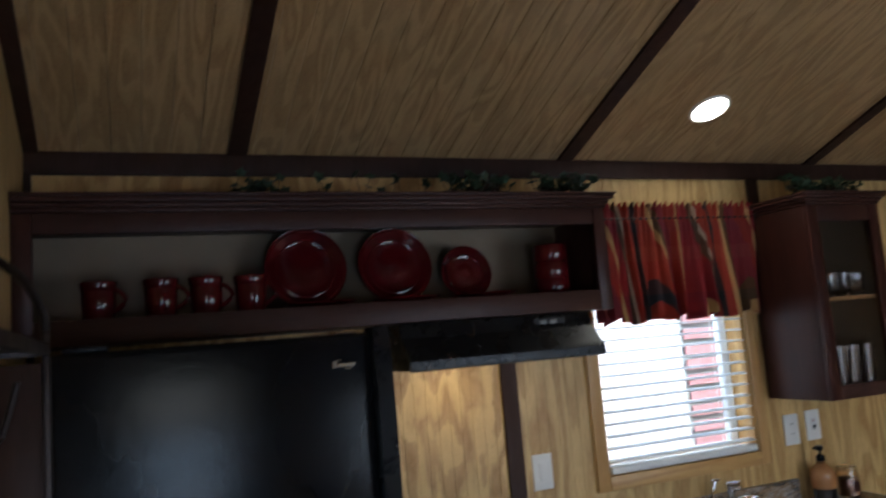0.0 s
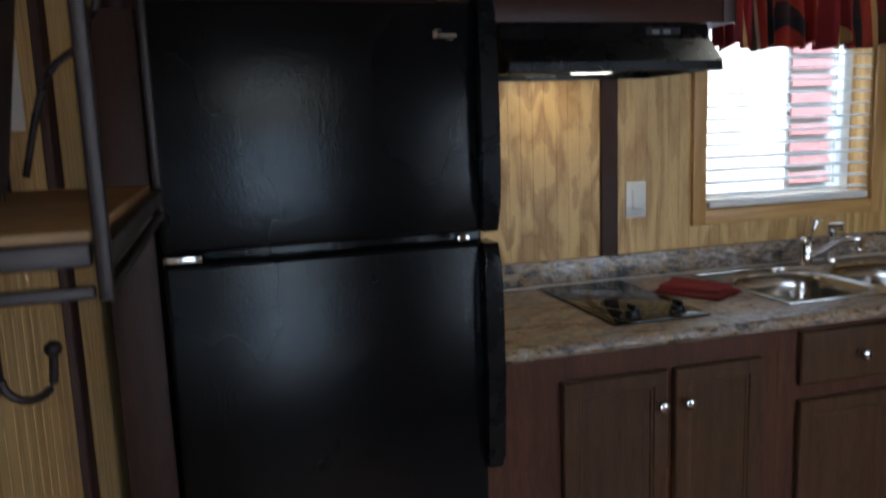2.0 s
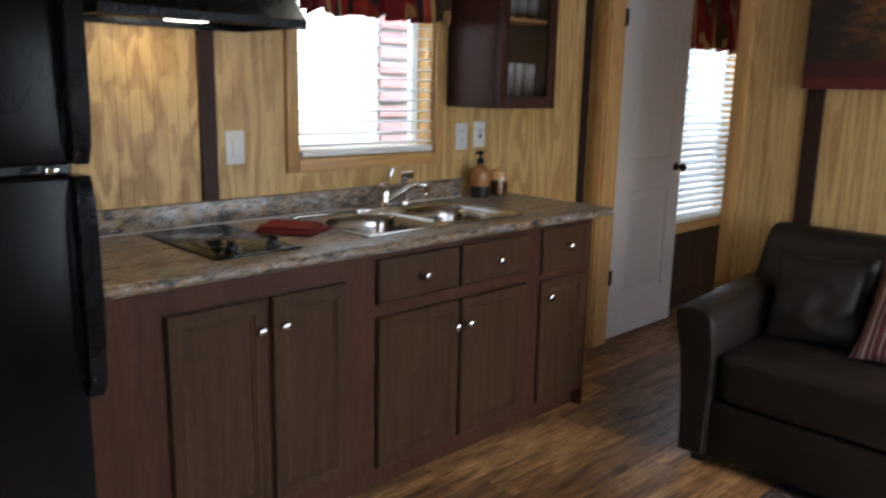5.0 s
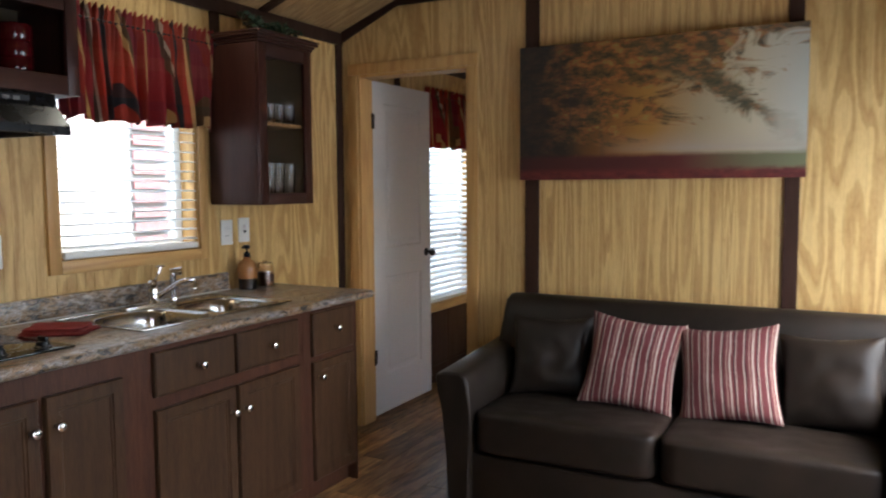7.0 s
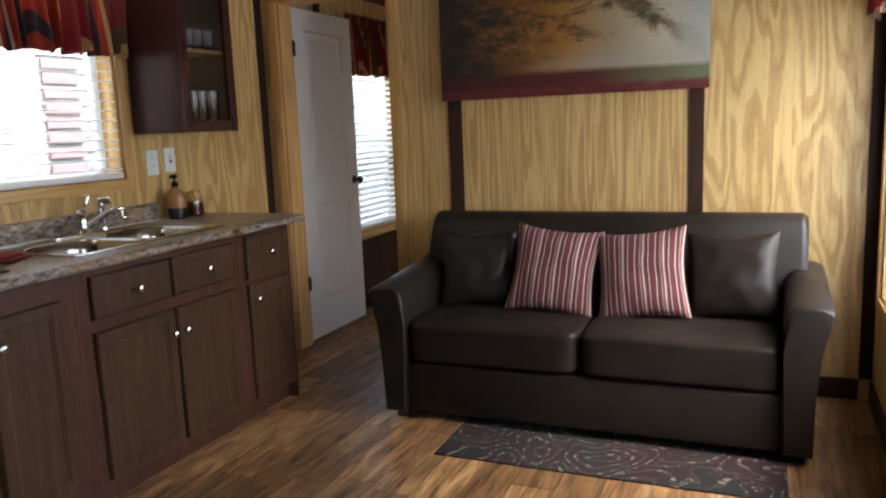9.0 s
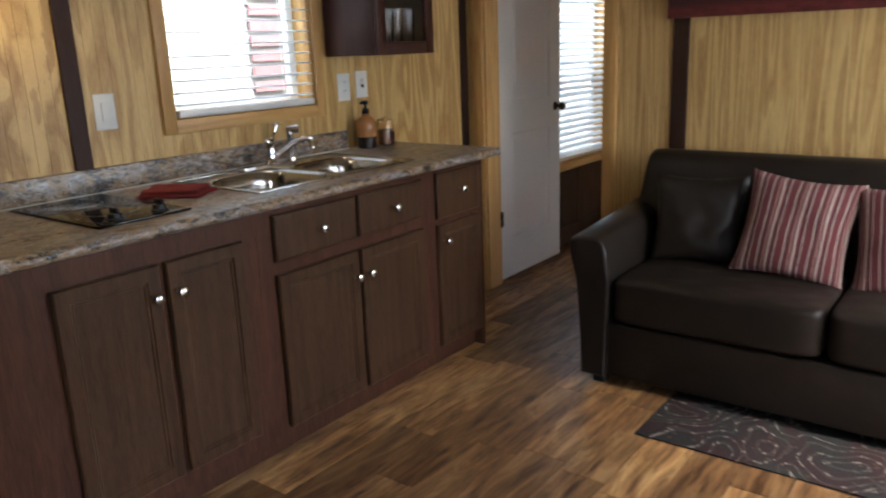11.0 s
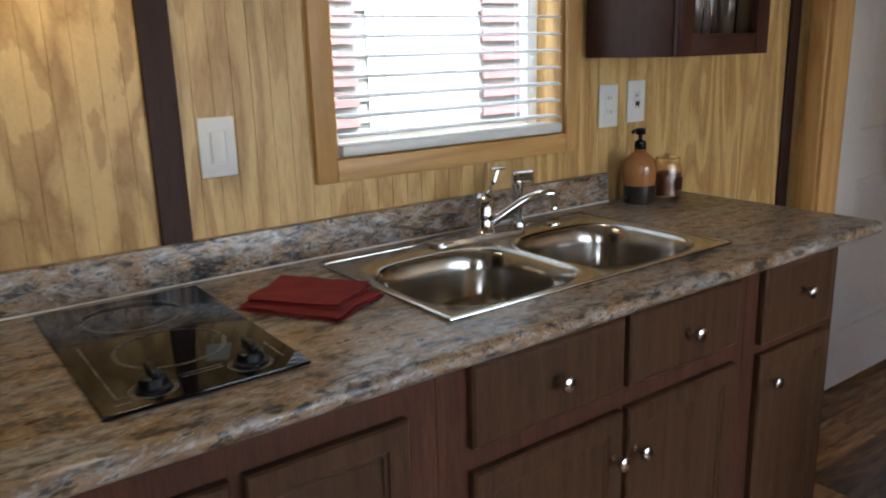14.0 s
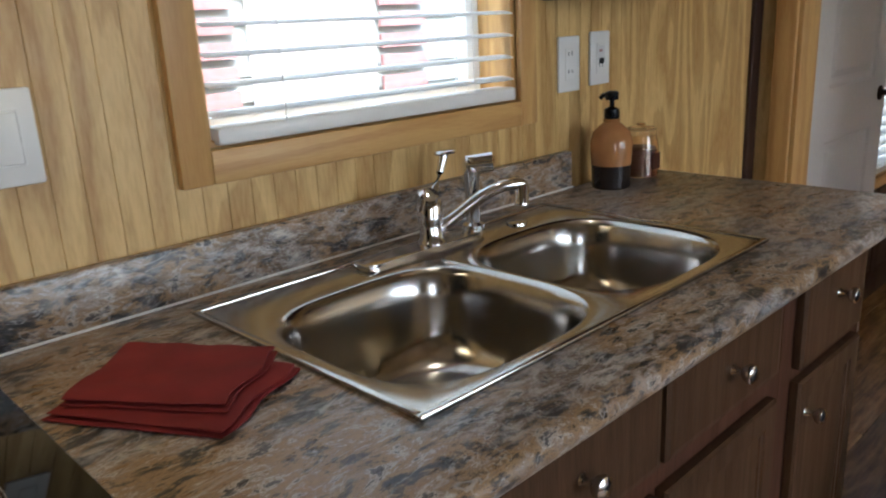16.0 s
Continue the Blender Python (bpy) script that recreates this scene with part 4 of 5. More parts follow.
def sink():
    s = holder("kitchen_sink", ((SX0 + SX1) / 2, (SY0 + SY1) / 2, CZ))
    tagged(s, "stainless steel double-bowl sink set in the worktop", "sink")
    z = CZ + 0.004
    bowls = [(2.318, 2.232, 0.178, 0.170), (2.688, 2.232, 0.174, 0.168)]
    xm = (bowls[0][0] + bowls[1][0]) / 2
    bm = bmesh.new()
    n = 96
    for k, (cx, cy, hw, hd) in enumerate(bowls):
        xa, xb = ((SX0, xm) if k == 0 else (xm, SX1))
        inner = rounded_rect(cx, cy, hw, hd, n, 3.3)
        ring0 = []
        for px, py in inner:
            dx, dy = px - cx, py - cy
            t = min((xb - cx if dx > 0 else cx - xa) / max(abs(dx), 1e-6), (SY1 - cy if dy > 0 else cy - SY0) / max(abs(dy), 1e-6))
            ring0.append(bm.verts.new((cx + dx * t, cy + dy * t, z)))
        rings = [ring0]
        for off, dz in ((0.006, 0.0), (0.0, -0.003), (-0.006, -0.012), (-0.012, -0.05), (-0.018, -0.10), (-0.030, -0.135), (-0.055, -0.150), (-0.11, -0.155)):
            rings.append([bm.verts.new((*p, z + dz)) for p in rounded_rect(cx, cy, hw + off, hd + off, n, 3.3 if dz > -0.12 else 2.8)])
        for q, w in zip(rings, rings[1:]):
            for i in range(n):
                bm.faces.new((q[i], q[(i + 1) % n], w[(i + 1) % n], w[i]))
        bm.faces.new(rings[-1])
    finish("basin", bm, STEEL, s, True)
    bm = bmesh.new()
    for a in ((SX0 - 0.003, SX1 + 0.003, SY0 - 0.004, SY0 + 0.006), (SX0 - 0.003, SX1 + 0.003, SY1 - 0.006, SY1 + 0.004), (SX0 - 0.003, SX0 + 0.007, SY0 + 0.006, SY1 - 0.006), (SX1 - 0.007, SX1 + 0.003, SY0 + 0.006, SY1 - 0.006)):
        add_box(bm, *a, CZ + 0.0005, CZ + 0.0065, 0.002, 2)
    finish("rim", bm, STEEL, s, True)
    for cx, cy, hw, hd in bowls:
        lathe("drain", [(0.042, 0.0), (0.044, 0.003), (0.036, 0.004), (0.030, 0.001), (0.012, 0.002)], (cx, cy, z - 0.1548), CHROME, s, 28)


sink()


def faucet():
    f = holder("faucet", (2.53, 2.445, CZ + 0.005))
    tagged(f, "chrome single-lever kitchen faucet with side sprayer", "faucet")
    z = CZ + 0.0045
    extrude_profile("base_plate", rounded_rect(2.502, 2.449, 0.130, 0.025, 40, 9), lambda u, v, k: (u, v, z + 0.012 * k), CHROME, f, True, 0.004)
    bz = z + 0.012
    cx, cy = 2.525, 2.449
    lathe("column", [(0.024, 0), (0.023, 0.004), (0.0195, 0.008), (0.019, 0.034), (0.0215, 0.036), (0.0215, 0.066), (0.019, 0.070), (0.010, 0.071)], (cx, cy, bz), CHROME, f)
    tube("cap", [(cx - 0.004, cy + 0.004, bz + 0.060), (cx - 0.012, cy - 0.012, bz + 0.086), (cx - 0.0125, cy - 0.013, bz + 0.0875)], [0.018, 0.0165, 0.014], CHROME, f, 20)
    tube("spout", [(cx + 0.012, cy - 0.006, bz + 0.022), (cx + 0.045, cy - 0.022, bz + 0.042), (cx + 0.080, cy - 0.042, bz + 0.068), (cx + 0.097, cy - 0.052, bz + 0.077), (cx + 0.116, cy - 0.062, bz + 0.083), (cx + 0.138, cy - 0.074, bz + 0.084), (cx + 0.149, cy - 0.079, bz + 0.081)], [0.0115, 0.0115, 0.011, 0.011, 0.0105, 0.0105, 0.0085], CHROME, f, 14)
    lathe("aerator", [(0.009, 0.008), (0.012, 0.004), (0.0115, -0.022), (0.013, -0.024), (0.013, -0.030), (0.009, -0.031)], (cx + 0.145, cy - 0.077, bz + 0.076), CHROME, f, 18)
    tube("lever", [(cx, cy, bz + 0.070), (cx + 0.013, cy - 0.001, bz + 0.090), (cx + 0.026, cy - 0.001, bz + 0.115), (cx + 0.038, cy + 0.000, bz + 0.144)], [0.011, 0.0085, 0.0062, 0.0085], CHROME, f, 12)
    box("lever_tip", cx + 0.022, cx + 0.058, cy - 0.010, cy + 0.010, bz + 0.142, bz + 0.149, CHROME, f, 0.0035)
    lathe("sprayer", [(0.021, 0), (0.020, 0.010), (0.0125, 0.014), (0.0125, 0.085), (0.0155, 0.100), (0.0155, 0.124), (0.012, 0.130)], (2.628, 2.449, bz), CHROME, f)
    tube("sprayer_head", [(2.622, 2.455, bz + 0.116), (2.645, 2.428, bz + 0.119), (2.652, 2.420, bz + 0.120), (2.653, 2.419, bz + 0.120)], [0.015, 0.0165, 0.017, 0.012], CHROME, f, 20)
    lathe("hole_cover", [(0.02, 0), (0.019, 0.004), (0.012, 0.006)], (2.735, 2.44, z), CHROME, f)


faucet()


def cooktop():
    x0, x1, y0, y1 = 1.572, 1.857, 2.028, 2.518
    c = holder("cooktop", ((x0 + x1) / 2, (y0 + y1) / 2, CZ))
    tagged(c, "black glass two-burner electric cooktop with two knobs", "cooktop")
    box("glass_top", x0, x1, y0, y1, CZ + 0.0005, CZ + 0.007, CERAN, c, 0.002)
    z = CZ + 0.0072

    def ring(name, cx, cy, r):
        bm = bmesh.new()
        n = 64
        for ra, rb in ((r, r - 0.0013), (r - 0.004, r - 0.0053)):
            a = [bm.verts.new((cx + ra * math.cos(2 * math.pi * i / n), cy + ra * math.sin(2 * math.pi * i / n), z)) for i in range(n)]
            b = [bm.verts.new((cx + rb * math.cos(2 * math.pi * i / n), cy + rb * math.sin(2 * math.pi * i / n), z + 0.0002)) for i in range(n)]
            for i in range(n):
                bm.faces.new((a[i], a[(i + 1) % n], b[(i + 1) % n], b[i]))
        finish(name, bm, RING, c)

    ring("burner_ring", 1.713, 2.215, 0.083)
    ring("burner_ring", 1.708, 2.408, 0.083)
    for kx in (1.648, 1.785):
        lathe("knob", [(0.024, 0), (0.024, 0.004), (0.020, 0.007), (0.0185, 0.018), (0.016, 0.020)], (kx, 2.075, z), BLACK, c, 24)
        box("knob_grip", kx - 0.005, kx + 0.005, 2.055, 2.096, z + 0.018, z + 0.034, BLACK, c, 0.003)
        ring("knob_ring", kx, 2.075, 0.032)
    for a in ((1.598, 1.5995, 2.07, 2.30), (1.598, 1.622, 2.07, 2.0715), (1.69, 1.75, 2.088, 2.0892), (1.69, 1.75, 2.098, 2.0992), (1.592, 1.612, 2.05, 2.052), (1.832, 1.8335, 2.07, 2.14)):
        box("print_line", *a, z, z + 0.0002, RING, c, 0, 1)


cooktop()


def dish_cloths():
    t = holder("folded_cloths", (1.985, 2.31, CZ))
    tagged(t, "two red folded cloth napkins stacked on the worktop", "napkin")

    def layer(cx, cy, w, d, z0, turn, th, seed):
        rnd = random.Random(seed)
        bm = bmesh.new()
        n = 14
        ca, sa = math.cos(radians(turn)), math.sin(radians(turn))
        rows = {}
        for side in (0, 1):
            for i in range(n + 1):
                for j in range(n + 1):
                    u, v = i / n - 0.5, j / n - 0.5
                    e = min(1, 9 * min(0.5 - abs(u), 0.5 - abs(v)))
                    z = z0 + side * th * (0.55 + 0.45 * e) + 0.0028 * side * noise.noise((u * 5 + seed, v * 5, 0.3)) + 0.003 * side * u
                    if not side:
                        z = z0 + 0.001 * (1 - e)
                    px, py = u * w * (1 + 0.03 * v), v * d * (1 + 0.04 * u) + 0.004 * math.sin(u * 9 + seed)
                    rows[side, i, j] = bm.verts.new((cx + px * ca - py * sa, cy + px * sa + py * ca, z))
        for i in range(n):
            for j in range(n):
                bm.faces.new([rows[1, a, b] for a, b in ((i, j), (i + 1, j), (i + 1, j + 1), (i, j + 1))])
                bm.faces.new([rows[0, a, b] for a, b in ((i, j), (i, j + 1), (i + 1, j + 1), (i + 1, j))])
        for k in range(n):
            for f in (((k, 0), (k + 1, 0)), ((k, n), (k + 1, n)), ((0, k), (0, k + 1)), ((n, k), (n, k + 1))):
                bm.faces.new((rows[0, *f[0]], rows[0, *f[1]], rows[1, *f[1]], rows[1, *f[0]]))
        finish("cloth", bm, TOWEL, t, True)

    for k, (cx, cy, w, d, turn) in enumerate(((1.984, 2.284, 0.156, 0.210, 30), (1.985, 2.286, 0.152, 0.206, 29), (1.992, 2.300, 0.142, 0.186, 35), (1.993, 2.301, 0.138, 0.182, 36))):
        layer(cx, cy, w, d, CZ + 0.0012 + 0.0054 * k, turn, 0.0052, k + 1)


dish_cloths()


def soap_bottle():
    b = holder("soap_dispenser", (3.119, 2.487, CZ))
    tagged(b, "amber and dark brown glazed soap bottle with black pump", "soap dispenser")
    at = (3.115, 2.487, CZ + 0.0005)
    lathe("foot", [(0.039, 0), (0.042, 0.003), (0.043, 0.040), (0.0435, 0.052)], at, GLAZE_DARK, b)
    lathe("body", [(0.0436, 0.052), (0.046, 0.08), (0.0465, 0.100), (0.041, 0.122), (0.024, 0.138), (0.017, 0.143), (0.018, 0.150), (0.015, 0.152)], at, AMBER, b)
    lathe("collar", [(0.016, 0.152), (0.017, 0.156), (0.016, 0.172), (0.008, 0.176), (0.0055, 0.178), (0.0055, 0.190), (0.014, 0.192), (0.015, 0.207), (0.010, 0.210)], at, BLACK, b)
    tube("nozzle", [(at[0], at[1], at[2] + 0.200), (at[0] + 0.006, at[1] + 0.026, at[2] + 0.200), (at[0] + 0.007, at[1] + 0.034, at[2] + 0.193)], 0.005, BLACK, b)


soap_bottle()


def candle_jar():
    b = holder("candle_jar", (3.235, 2.50, CZ))
    tagged(b, "brown candle in a clear glass jar with lid", "candle")
    at = (3.255, 2.500, CZ + 0.0005)
    lathe("wax", [(0.036, 0.004), (0.037, 0.010), (0.037, 0.066), (0.034, 0.068)], at, WAX, b)
    lathe("jar", [(0.038, 0), (0.041, 0.004), (0.041, 0.080), (0.036, 0.092), (0.036, 0.098), (0.034, 0.098), (0.034, 0.092), (0.0385, 0.079), (0.0385, 0.006)], at, JARGLASS, b)
    lathe("lid", [(0.035, 0.0985), (0.036, 0.101), (0.036, 0.110), (0.028, 0.116), (0.012, 0.118), (0.010, 0.124)], at, JARGLASS, b)
    box("label", at[0] - 0.016, at[0] + 0.016, at[1] - 0.0425, at[1] - 0.0414, at[2] + 0.02, at[2] + 0.058, UPPER, b, 0, 1)


candle_jar()


def wall_plate(name, x, z, kind_, label, w=0.075, h=0.118):
    p = holder(name, (x, NORTH, z))
    tagged(p, label, "switch" if kind_ == "rocker" else "outlet")
    y = NORTH - 0.0015
    box("plate", x - w / 2, x + w / 2, y - 0.007, y, z - h / 2, z + h / 2, WHITE, p, 0.003)
    if kind_ == "rocker":
        box("rocker_frame", x - 0.018, x + 0.018, y - 0.0085, y - 0.0072, z - 0.035, z + 0.035, WHITE, p, 0.0005, 1)
        box("rocker", x - 0.0155, x + 0.0155, y - 0.0125, y - 0.0086, z - 0.032, z + 0.032, WHITE, p, 0.003)
    else:
        box("socket_face", x - 0.017, x + 0.017, y - 0.009, y - 0.0072, z - 0.034, z + 0.034, WHITE, p, 0.001, 1)
        for dz in (-0.02, 0.018):
            for dx in (-0.006, 0.006):
                box("slot", x + dx - 0.0012, x + dx + 0.0012, y - 0.0094, y - 0.0091, z + dz, z + dz + 0.009, MATT_BLACK, p, 0, 1)
        if kind_ == "tagged":
            box("sticker", x - 0.013, x + 0.013, y - 0.0096, y - 0.0092, z - 0.004, z + 0.026, PRINT, p, 0, 1)
            box("red_mark", x - 0.008, x + 0.004, y - 0.0099, y - 0.0097, z + 0.014, z + 0.019, RED_TRIM, p, 0, 1)
            box("button", x - 0.007, x + 0.008, y - 0.0105, y - 0.0098, z - 0.012, z + 0.0, MATT_BLACK, p, 0.002, 1)


wall_plate("light_switch", 1.948, 1.174, "rocker", "white rocker light switch on the pine wall")
wall_plate("wall_outlet", 3.078, 1.183, "plain", "white double outlet on the pine wall")
wall_plate("wall_outlet", 3.194, 1.189, "tagged", "white safety outlet with a small sticker")


def cooktop_outlet():
    wall_plate("wall_outlet", 1.335, 1.16, "plain", "white outlet beside the refrigerator")


cooktop_outlet()


def refrigerator():
    f = holder("refrigerator", (0.85, 2.1, 0))
    tagged(f, "black textured top-freezer refrigerator with long black handles", "refrigerator")
    x0, x1, y0 = 0.518, 1.152, 1.76
    box("body", x0 + 0.004, x1 - 0.004, y0 + 0.062, 2.50, 0.03, 1.655, FRIDGE, f, 0.006)
    box("grille", x0 + 0.02, x1 - 0.02, y0 + 0.05, y0 + 0.07, 0.012, 0.10, MATT_BLACK, f, 0.003)
    for a, b in ((0.105, 1.205), (1.224, 1.672)):
        box("door", x0, x1 - 0.022, y0, y0 + 0.058, a, b, FRIDGE, f, 0.012, 4)
    for a, b, taper in ((0.725, 1.203, -1), (1.226, 1.682, 1)):
        prof = []
        n = 20
        zs = [a + (b - a) * i / n for i in range(n + 1)]

        def bow(z):
            q = (z - a) / (b - a)
            q = 1 - q if taper < 0 else q
            return 0.012 + 0.024 * math.sin(min(1, max(0, q)) * math.pi) ** 0.5 * (0.75 + 0.25 * (1 - q))
        outer = [(y0 - bow(z), z) for z in zs]
        pts = [(y0 + 0.05, a), *outer, (y0 + 0.05, b)]
        extrude_profile("handle", pts, lambda u, v, k: ((1.160 if k else 1.124), u, v), BLACK, f, True, 0.006)
    box("hinge_bracket", x0 + 0.002, x0 + 0.070, y0 - 0.006, y0 + 0.03, 1.2085, 1.2205, CHROME, f, 0.002)
    box("hinge_bracket", x1 - 0.075, x1 - 0.05, y0 + 0.002, y0 + 0.03, 1.2085, 1.2205, CHROME, f, 0.002)
    box("top_hinge", x0 + 0.02, x0 + 0.10, y0 + 0.02, y0 + 0.10, 1.6725, 1.684, BLACK, f, 0.004)
    box("top_clip", x1 - 0.10, x1 - 0.055, y0 + 0.004, y0 + 0.016, 1.6724, 1.677, CHROME, f, 0.001, 1)
    # maker's badge as a plain pale shape
    bm = bmesh.new()
    for a, b, c, d in ((1.040, 1.050, 1.6035, 1.617), (1.051, 1.088, 1.6045, 1.612), (1.044, 1.058, 1.6175, 1.6195), (1.066, 1.080, 1.600, 1.6025)):
        add_box(bm, a, b, y0 - 0.0015, y0 - 0.0003, c, d, 0.0003)
    finish("badge", bm, NICKEL, f)


refrigerator()

tagged(box("filler_panel", WEST + 0.022, WEST + 0.108, 1.785, 2.54, 0.0, 1.66, TRIM, bevel=0.003), "dark brown upright board between wall and refrigerator", "panel")


def waste_bag():
    bm = bmesh.new()
    bmesh.ops.create_icosphere(bm, subdivisions=4, radius=1.0)
    for v in bm.verts:
        p = v.co.copy()
        n = noise.noise(p * 2.6) * 0.22 + noise.noise(p * 7.0) * 0.10
        v.co = Vector((0.497 + p.x * 0.03 * (1 + n), 1.70 + p.y * 0.10 * (1 + n), max(0.002, 0.31 + p.z * 0.30 * (1 + n))))
    tagged(finish("plastic_bag", bm, BLACK, None, True), "crumpled black plastic bag on the floor", "bag")


waste_bag()


def range_hood():
    h = holder("range_hood", (1.675, 2.58, 1.56))
    tagged(h, "black under-cabinet range hood with a lit lamp", "range hood")
    x0, x1 = 1.362, 1.992
    prof = [(2.575, 1.60), (2.575, 1.697), (2.262, 1.697), (2.25, 1.655), (2.195, 1.598), (2.188, 1.590), (2.188, 1.566), (2.198, 1.562), (2.205, 1.590), (2.22, 1.60)]
    extrude_profile("shell", prof, lambda u, v, k: ((x1 if k else x0), u, v), BLACK, h, False)
    for a, b in ((x0 + 0.0005, x0 + 0.012), (x1 - 0.012, x1 - 0.0005)):
        box("cheek", a, b, 2.20, 2.573, 1.566, 1.602, BLACK, h, 0.002)
    box("back_lip", x0 + 0.013, x1 - 0.013, 2.562, 2.573, 1.566, 1.602, BLACK, h, 0.002)
    box("lamp_housing", 1.40, 1.60, 2.26, 2.36, 1.572, 1.5995, BEIGE, h, 0.004)
    box("lamp_lens", 1.60, 1.72, 2.25, 2.34, 1.568, 1.599, HOODLENS, h, 0.006)
    box("filter", 1.73, 1.96, 2.26, 2.53, 1.588, 1.5995, STEEL, h, 0.002)
    box("switch_panel", 1.79, 1.90, 2.2535, 2.258, 1.664, 1.686, MATT_BLACK, h, 0.001, 1)
    for x in (1.81, 1.845):
        box("button", x, x + 0.022, 2.2505, 2.2532, 1.668, 1.680, RING, h, 0.001, 1)


range_hood()

# ---- wall shelf with dishes ----
SHX0, SHX1, SHY = WEST + 0.003, 2.092, 2.265


def crown(parent, x0, x1, y0, z, left=True):
    """Stepped cornice round the front and the free ends of a wall cabinet."""
    for i, (o, za, zb) in enumerate(((0.006, 0.0, 0.012), (0.014, 0.0122, 0.024), (0.026, 0.0242, 0.038), (0.032, 0.0382, 0.046))):
        box("cornice", x0 - (o if left else 0), x1 + o, y0 - o, NORTH - 0.016, z + za, z + zb, UPPER_H, parent, 0.003)


def open_shelf():
    s = holder("open_wall_shelf", (1.25, NORTH, 1.70))
    tagged(s, "long dark brown open wall shelf with cornice", "shelf")
    back = NORTH - 0.016
    box("bottom", SHX0, SHX1, SHY + 0.02, back, 1.742, 1.762, UPPER_H, s)
    box("underside", SHX0, SHX1, SHY + 0.02, back, 1.700, 1.712, UPPER_H, s)
    box("top", SHX0, SHX1, SHY + 0.02, back, 2.012, 2.028, UPPER_H, s)
    box("end", SHX0, SHX0 + 0.016, SHY + 0.02, back, 1.7125, 2.0115, UPPER, s)
    box("end", SHX1 - 0.016, SHX1, SHY + 0.02, back, 1.7125, 2.0115, UPPER, s)
    box("back_panel", SHX0 + 0.0165, SHX1 - 0.0165, back - 0.006, back - 0.001, 1.7625, 2.0115, BEIGE, s, 0, 1)
    box("stile", SHX0, SHX0 + 0.045, SHY, SHY + 0.0195, 1.70, 2.028, UPPER, s)
    box("stile", SHX1 - 0.045, SHX1, SHY, SHY + 0.0195, 1.70, 2.028, UPPER, s)
    box("rail", SHX0 + 0.0455, SHX1 - 0.0455, SHY + 0.0005, SHY + 0.0195, 1.70, 1.764, UPPER_H, s)
    box("rail", SHX0 + 0.0455, SHX1 - 0.0455, SHY + 0.0005, SHY + 0.0195, 1.975, 2.028, UPPER_H, s)
    crown(s, SHX0, SHX1, SHY, 2.0285, False)


open_shelf()


def mug(x, y, turn):
    m = holder("mug")
    tagged(m, "glossy dark red ceramic mug on the shelf", "mug", "red mugs")
    lathe("cup", [(0.030, 0), (0.036, 0.002), (0.0395, 0.008), (0.0405, 0.014), (0.0395, 0.016), (0.041, 0.019), (0.0425, 0.045), (0.0438, 0.076), (0.0428, 0.079), (0.0445, 0.083), (0.0470, 0.100), (0.0465, 0.104), (0.0435, 0.104), (0.041, 0.085), (0.039, 0.05), (0.034, 0.010)], (0, 0, 0), RED, m)
    pts = [(0.040, 0, 0.085)] + [(0.044 + 0.028 * math.sin(math.pi * i / 9), 0, 0.085 - 0.062 * i / 9) for i in range(1, 9)] + [(0.040, 0, 0.023)]
    tube("handle", pts, 0.006, RED, m, 10)
    m.matrix_basis = pose(x, y, 1.7625, 0, 0, turn)
    return m


first_mug = mug(0.588, 2.40, -25)
for x, a in ((0.742, -20), (0.858, -24), (0.978, -22)):
    copy_thing(first_mug, pose(x, 2.39, 1.7625, 0, 0, a))


def plate(x, y, r):
    """A plate leaning on the back panel."""
    p = holder("plate")
    tagged(p, "glossy dark red dinner plate leaning upright on the shelf", "plate", "red plates")
    lathe("disc", [(0.55 * r, 0.0), (0.60 * r, 0.003), (0.72 * r, 0.006), (0.97 * r, 0.018), (r, 0.021), (0.985 * r, 0.025), (0.955 * r, 0.0235), (0.935 * r, 0.020), (0.905 * r, 0.0205), (0.885 * r, 0.018), (0.76 * r, 0.0135), (0.73 * r, 0.0095), (0.70 * r, 0.0105), (0.66 * r, 0.0075), (0.30 * r, 0.007), (0.27 * r, 0.0078), (0.1 * r, 0.007)], (0, 0, 0), RED, p, 56)
    p.matrix_basis = pose(x, y, 1.764 + r * 0.985, 80, 0, 0)
    return p


plate(1.150, 2.46, 0.123)
plate(1.428, 2.46, 0.120)
plate(1.666, 2.46, 0.088)


def flat_plate(x, y):
    p = holder("saucer")
    tagged(p, "glossy dark red small plate lying flat on the shelf", "plate", "red saucers")
    lathe("disc", [(0.05, 0.0), (0.054, 0.003), (0.10, 0.012), (0.103, 0.015), (0.09, 0.014), (0.05, 0.008)], (0, 0, 0), RED, p, 40)
    p.matrix_basis = pose(x, y, 1.7625)
    return p


first_saucer = flat_plate(1.17, 2.375)
for x in (1.43, 1.69):
    copy_thing(first_saucer, pose(x, 2.375, 1.7625))
tagged(lathe("canister", [(0.046, 0), (0.052, 0.003), (0.057, 0.016), (0.057, 0.046), (0.0525, 0.053), (0.057, 0.060), (0.058, 0.102), (0.0525, 0.109), (0.057, 0.116), (0.058, 0.150), (0.054, 0.163), (0.050, 0.165), (0.047, 0.160), (0.047, 0.01)], (1.953, 2.40, 1.7628), RED), "glossy dark red ceramic canister on the shelf", "canister")


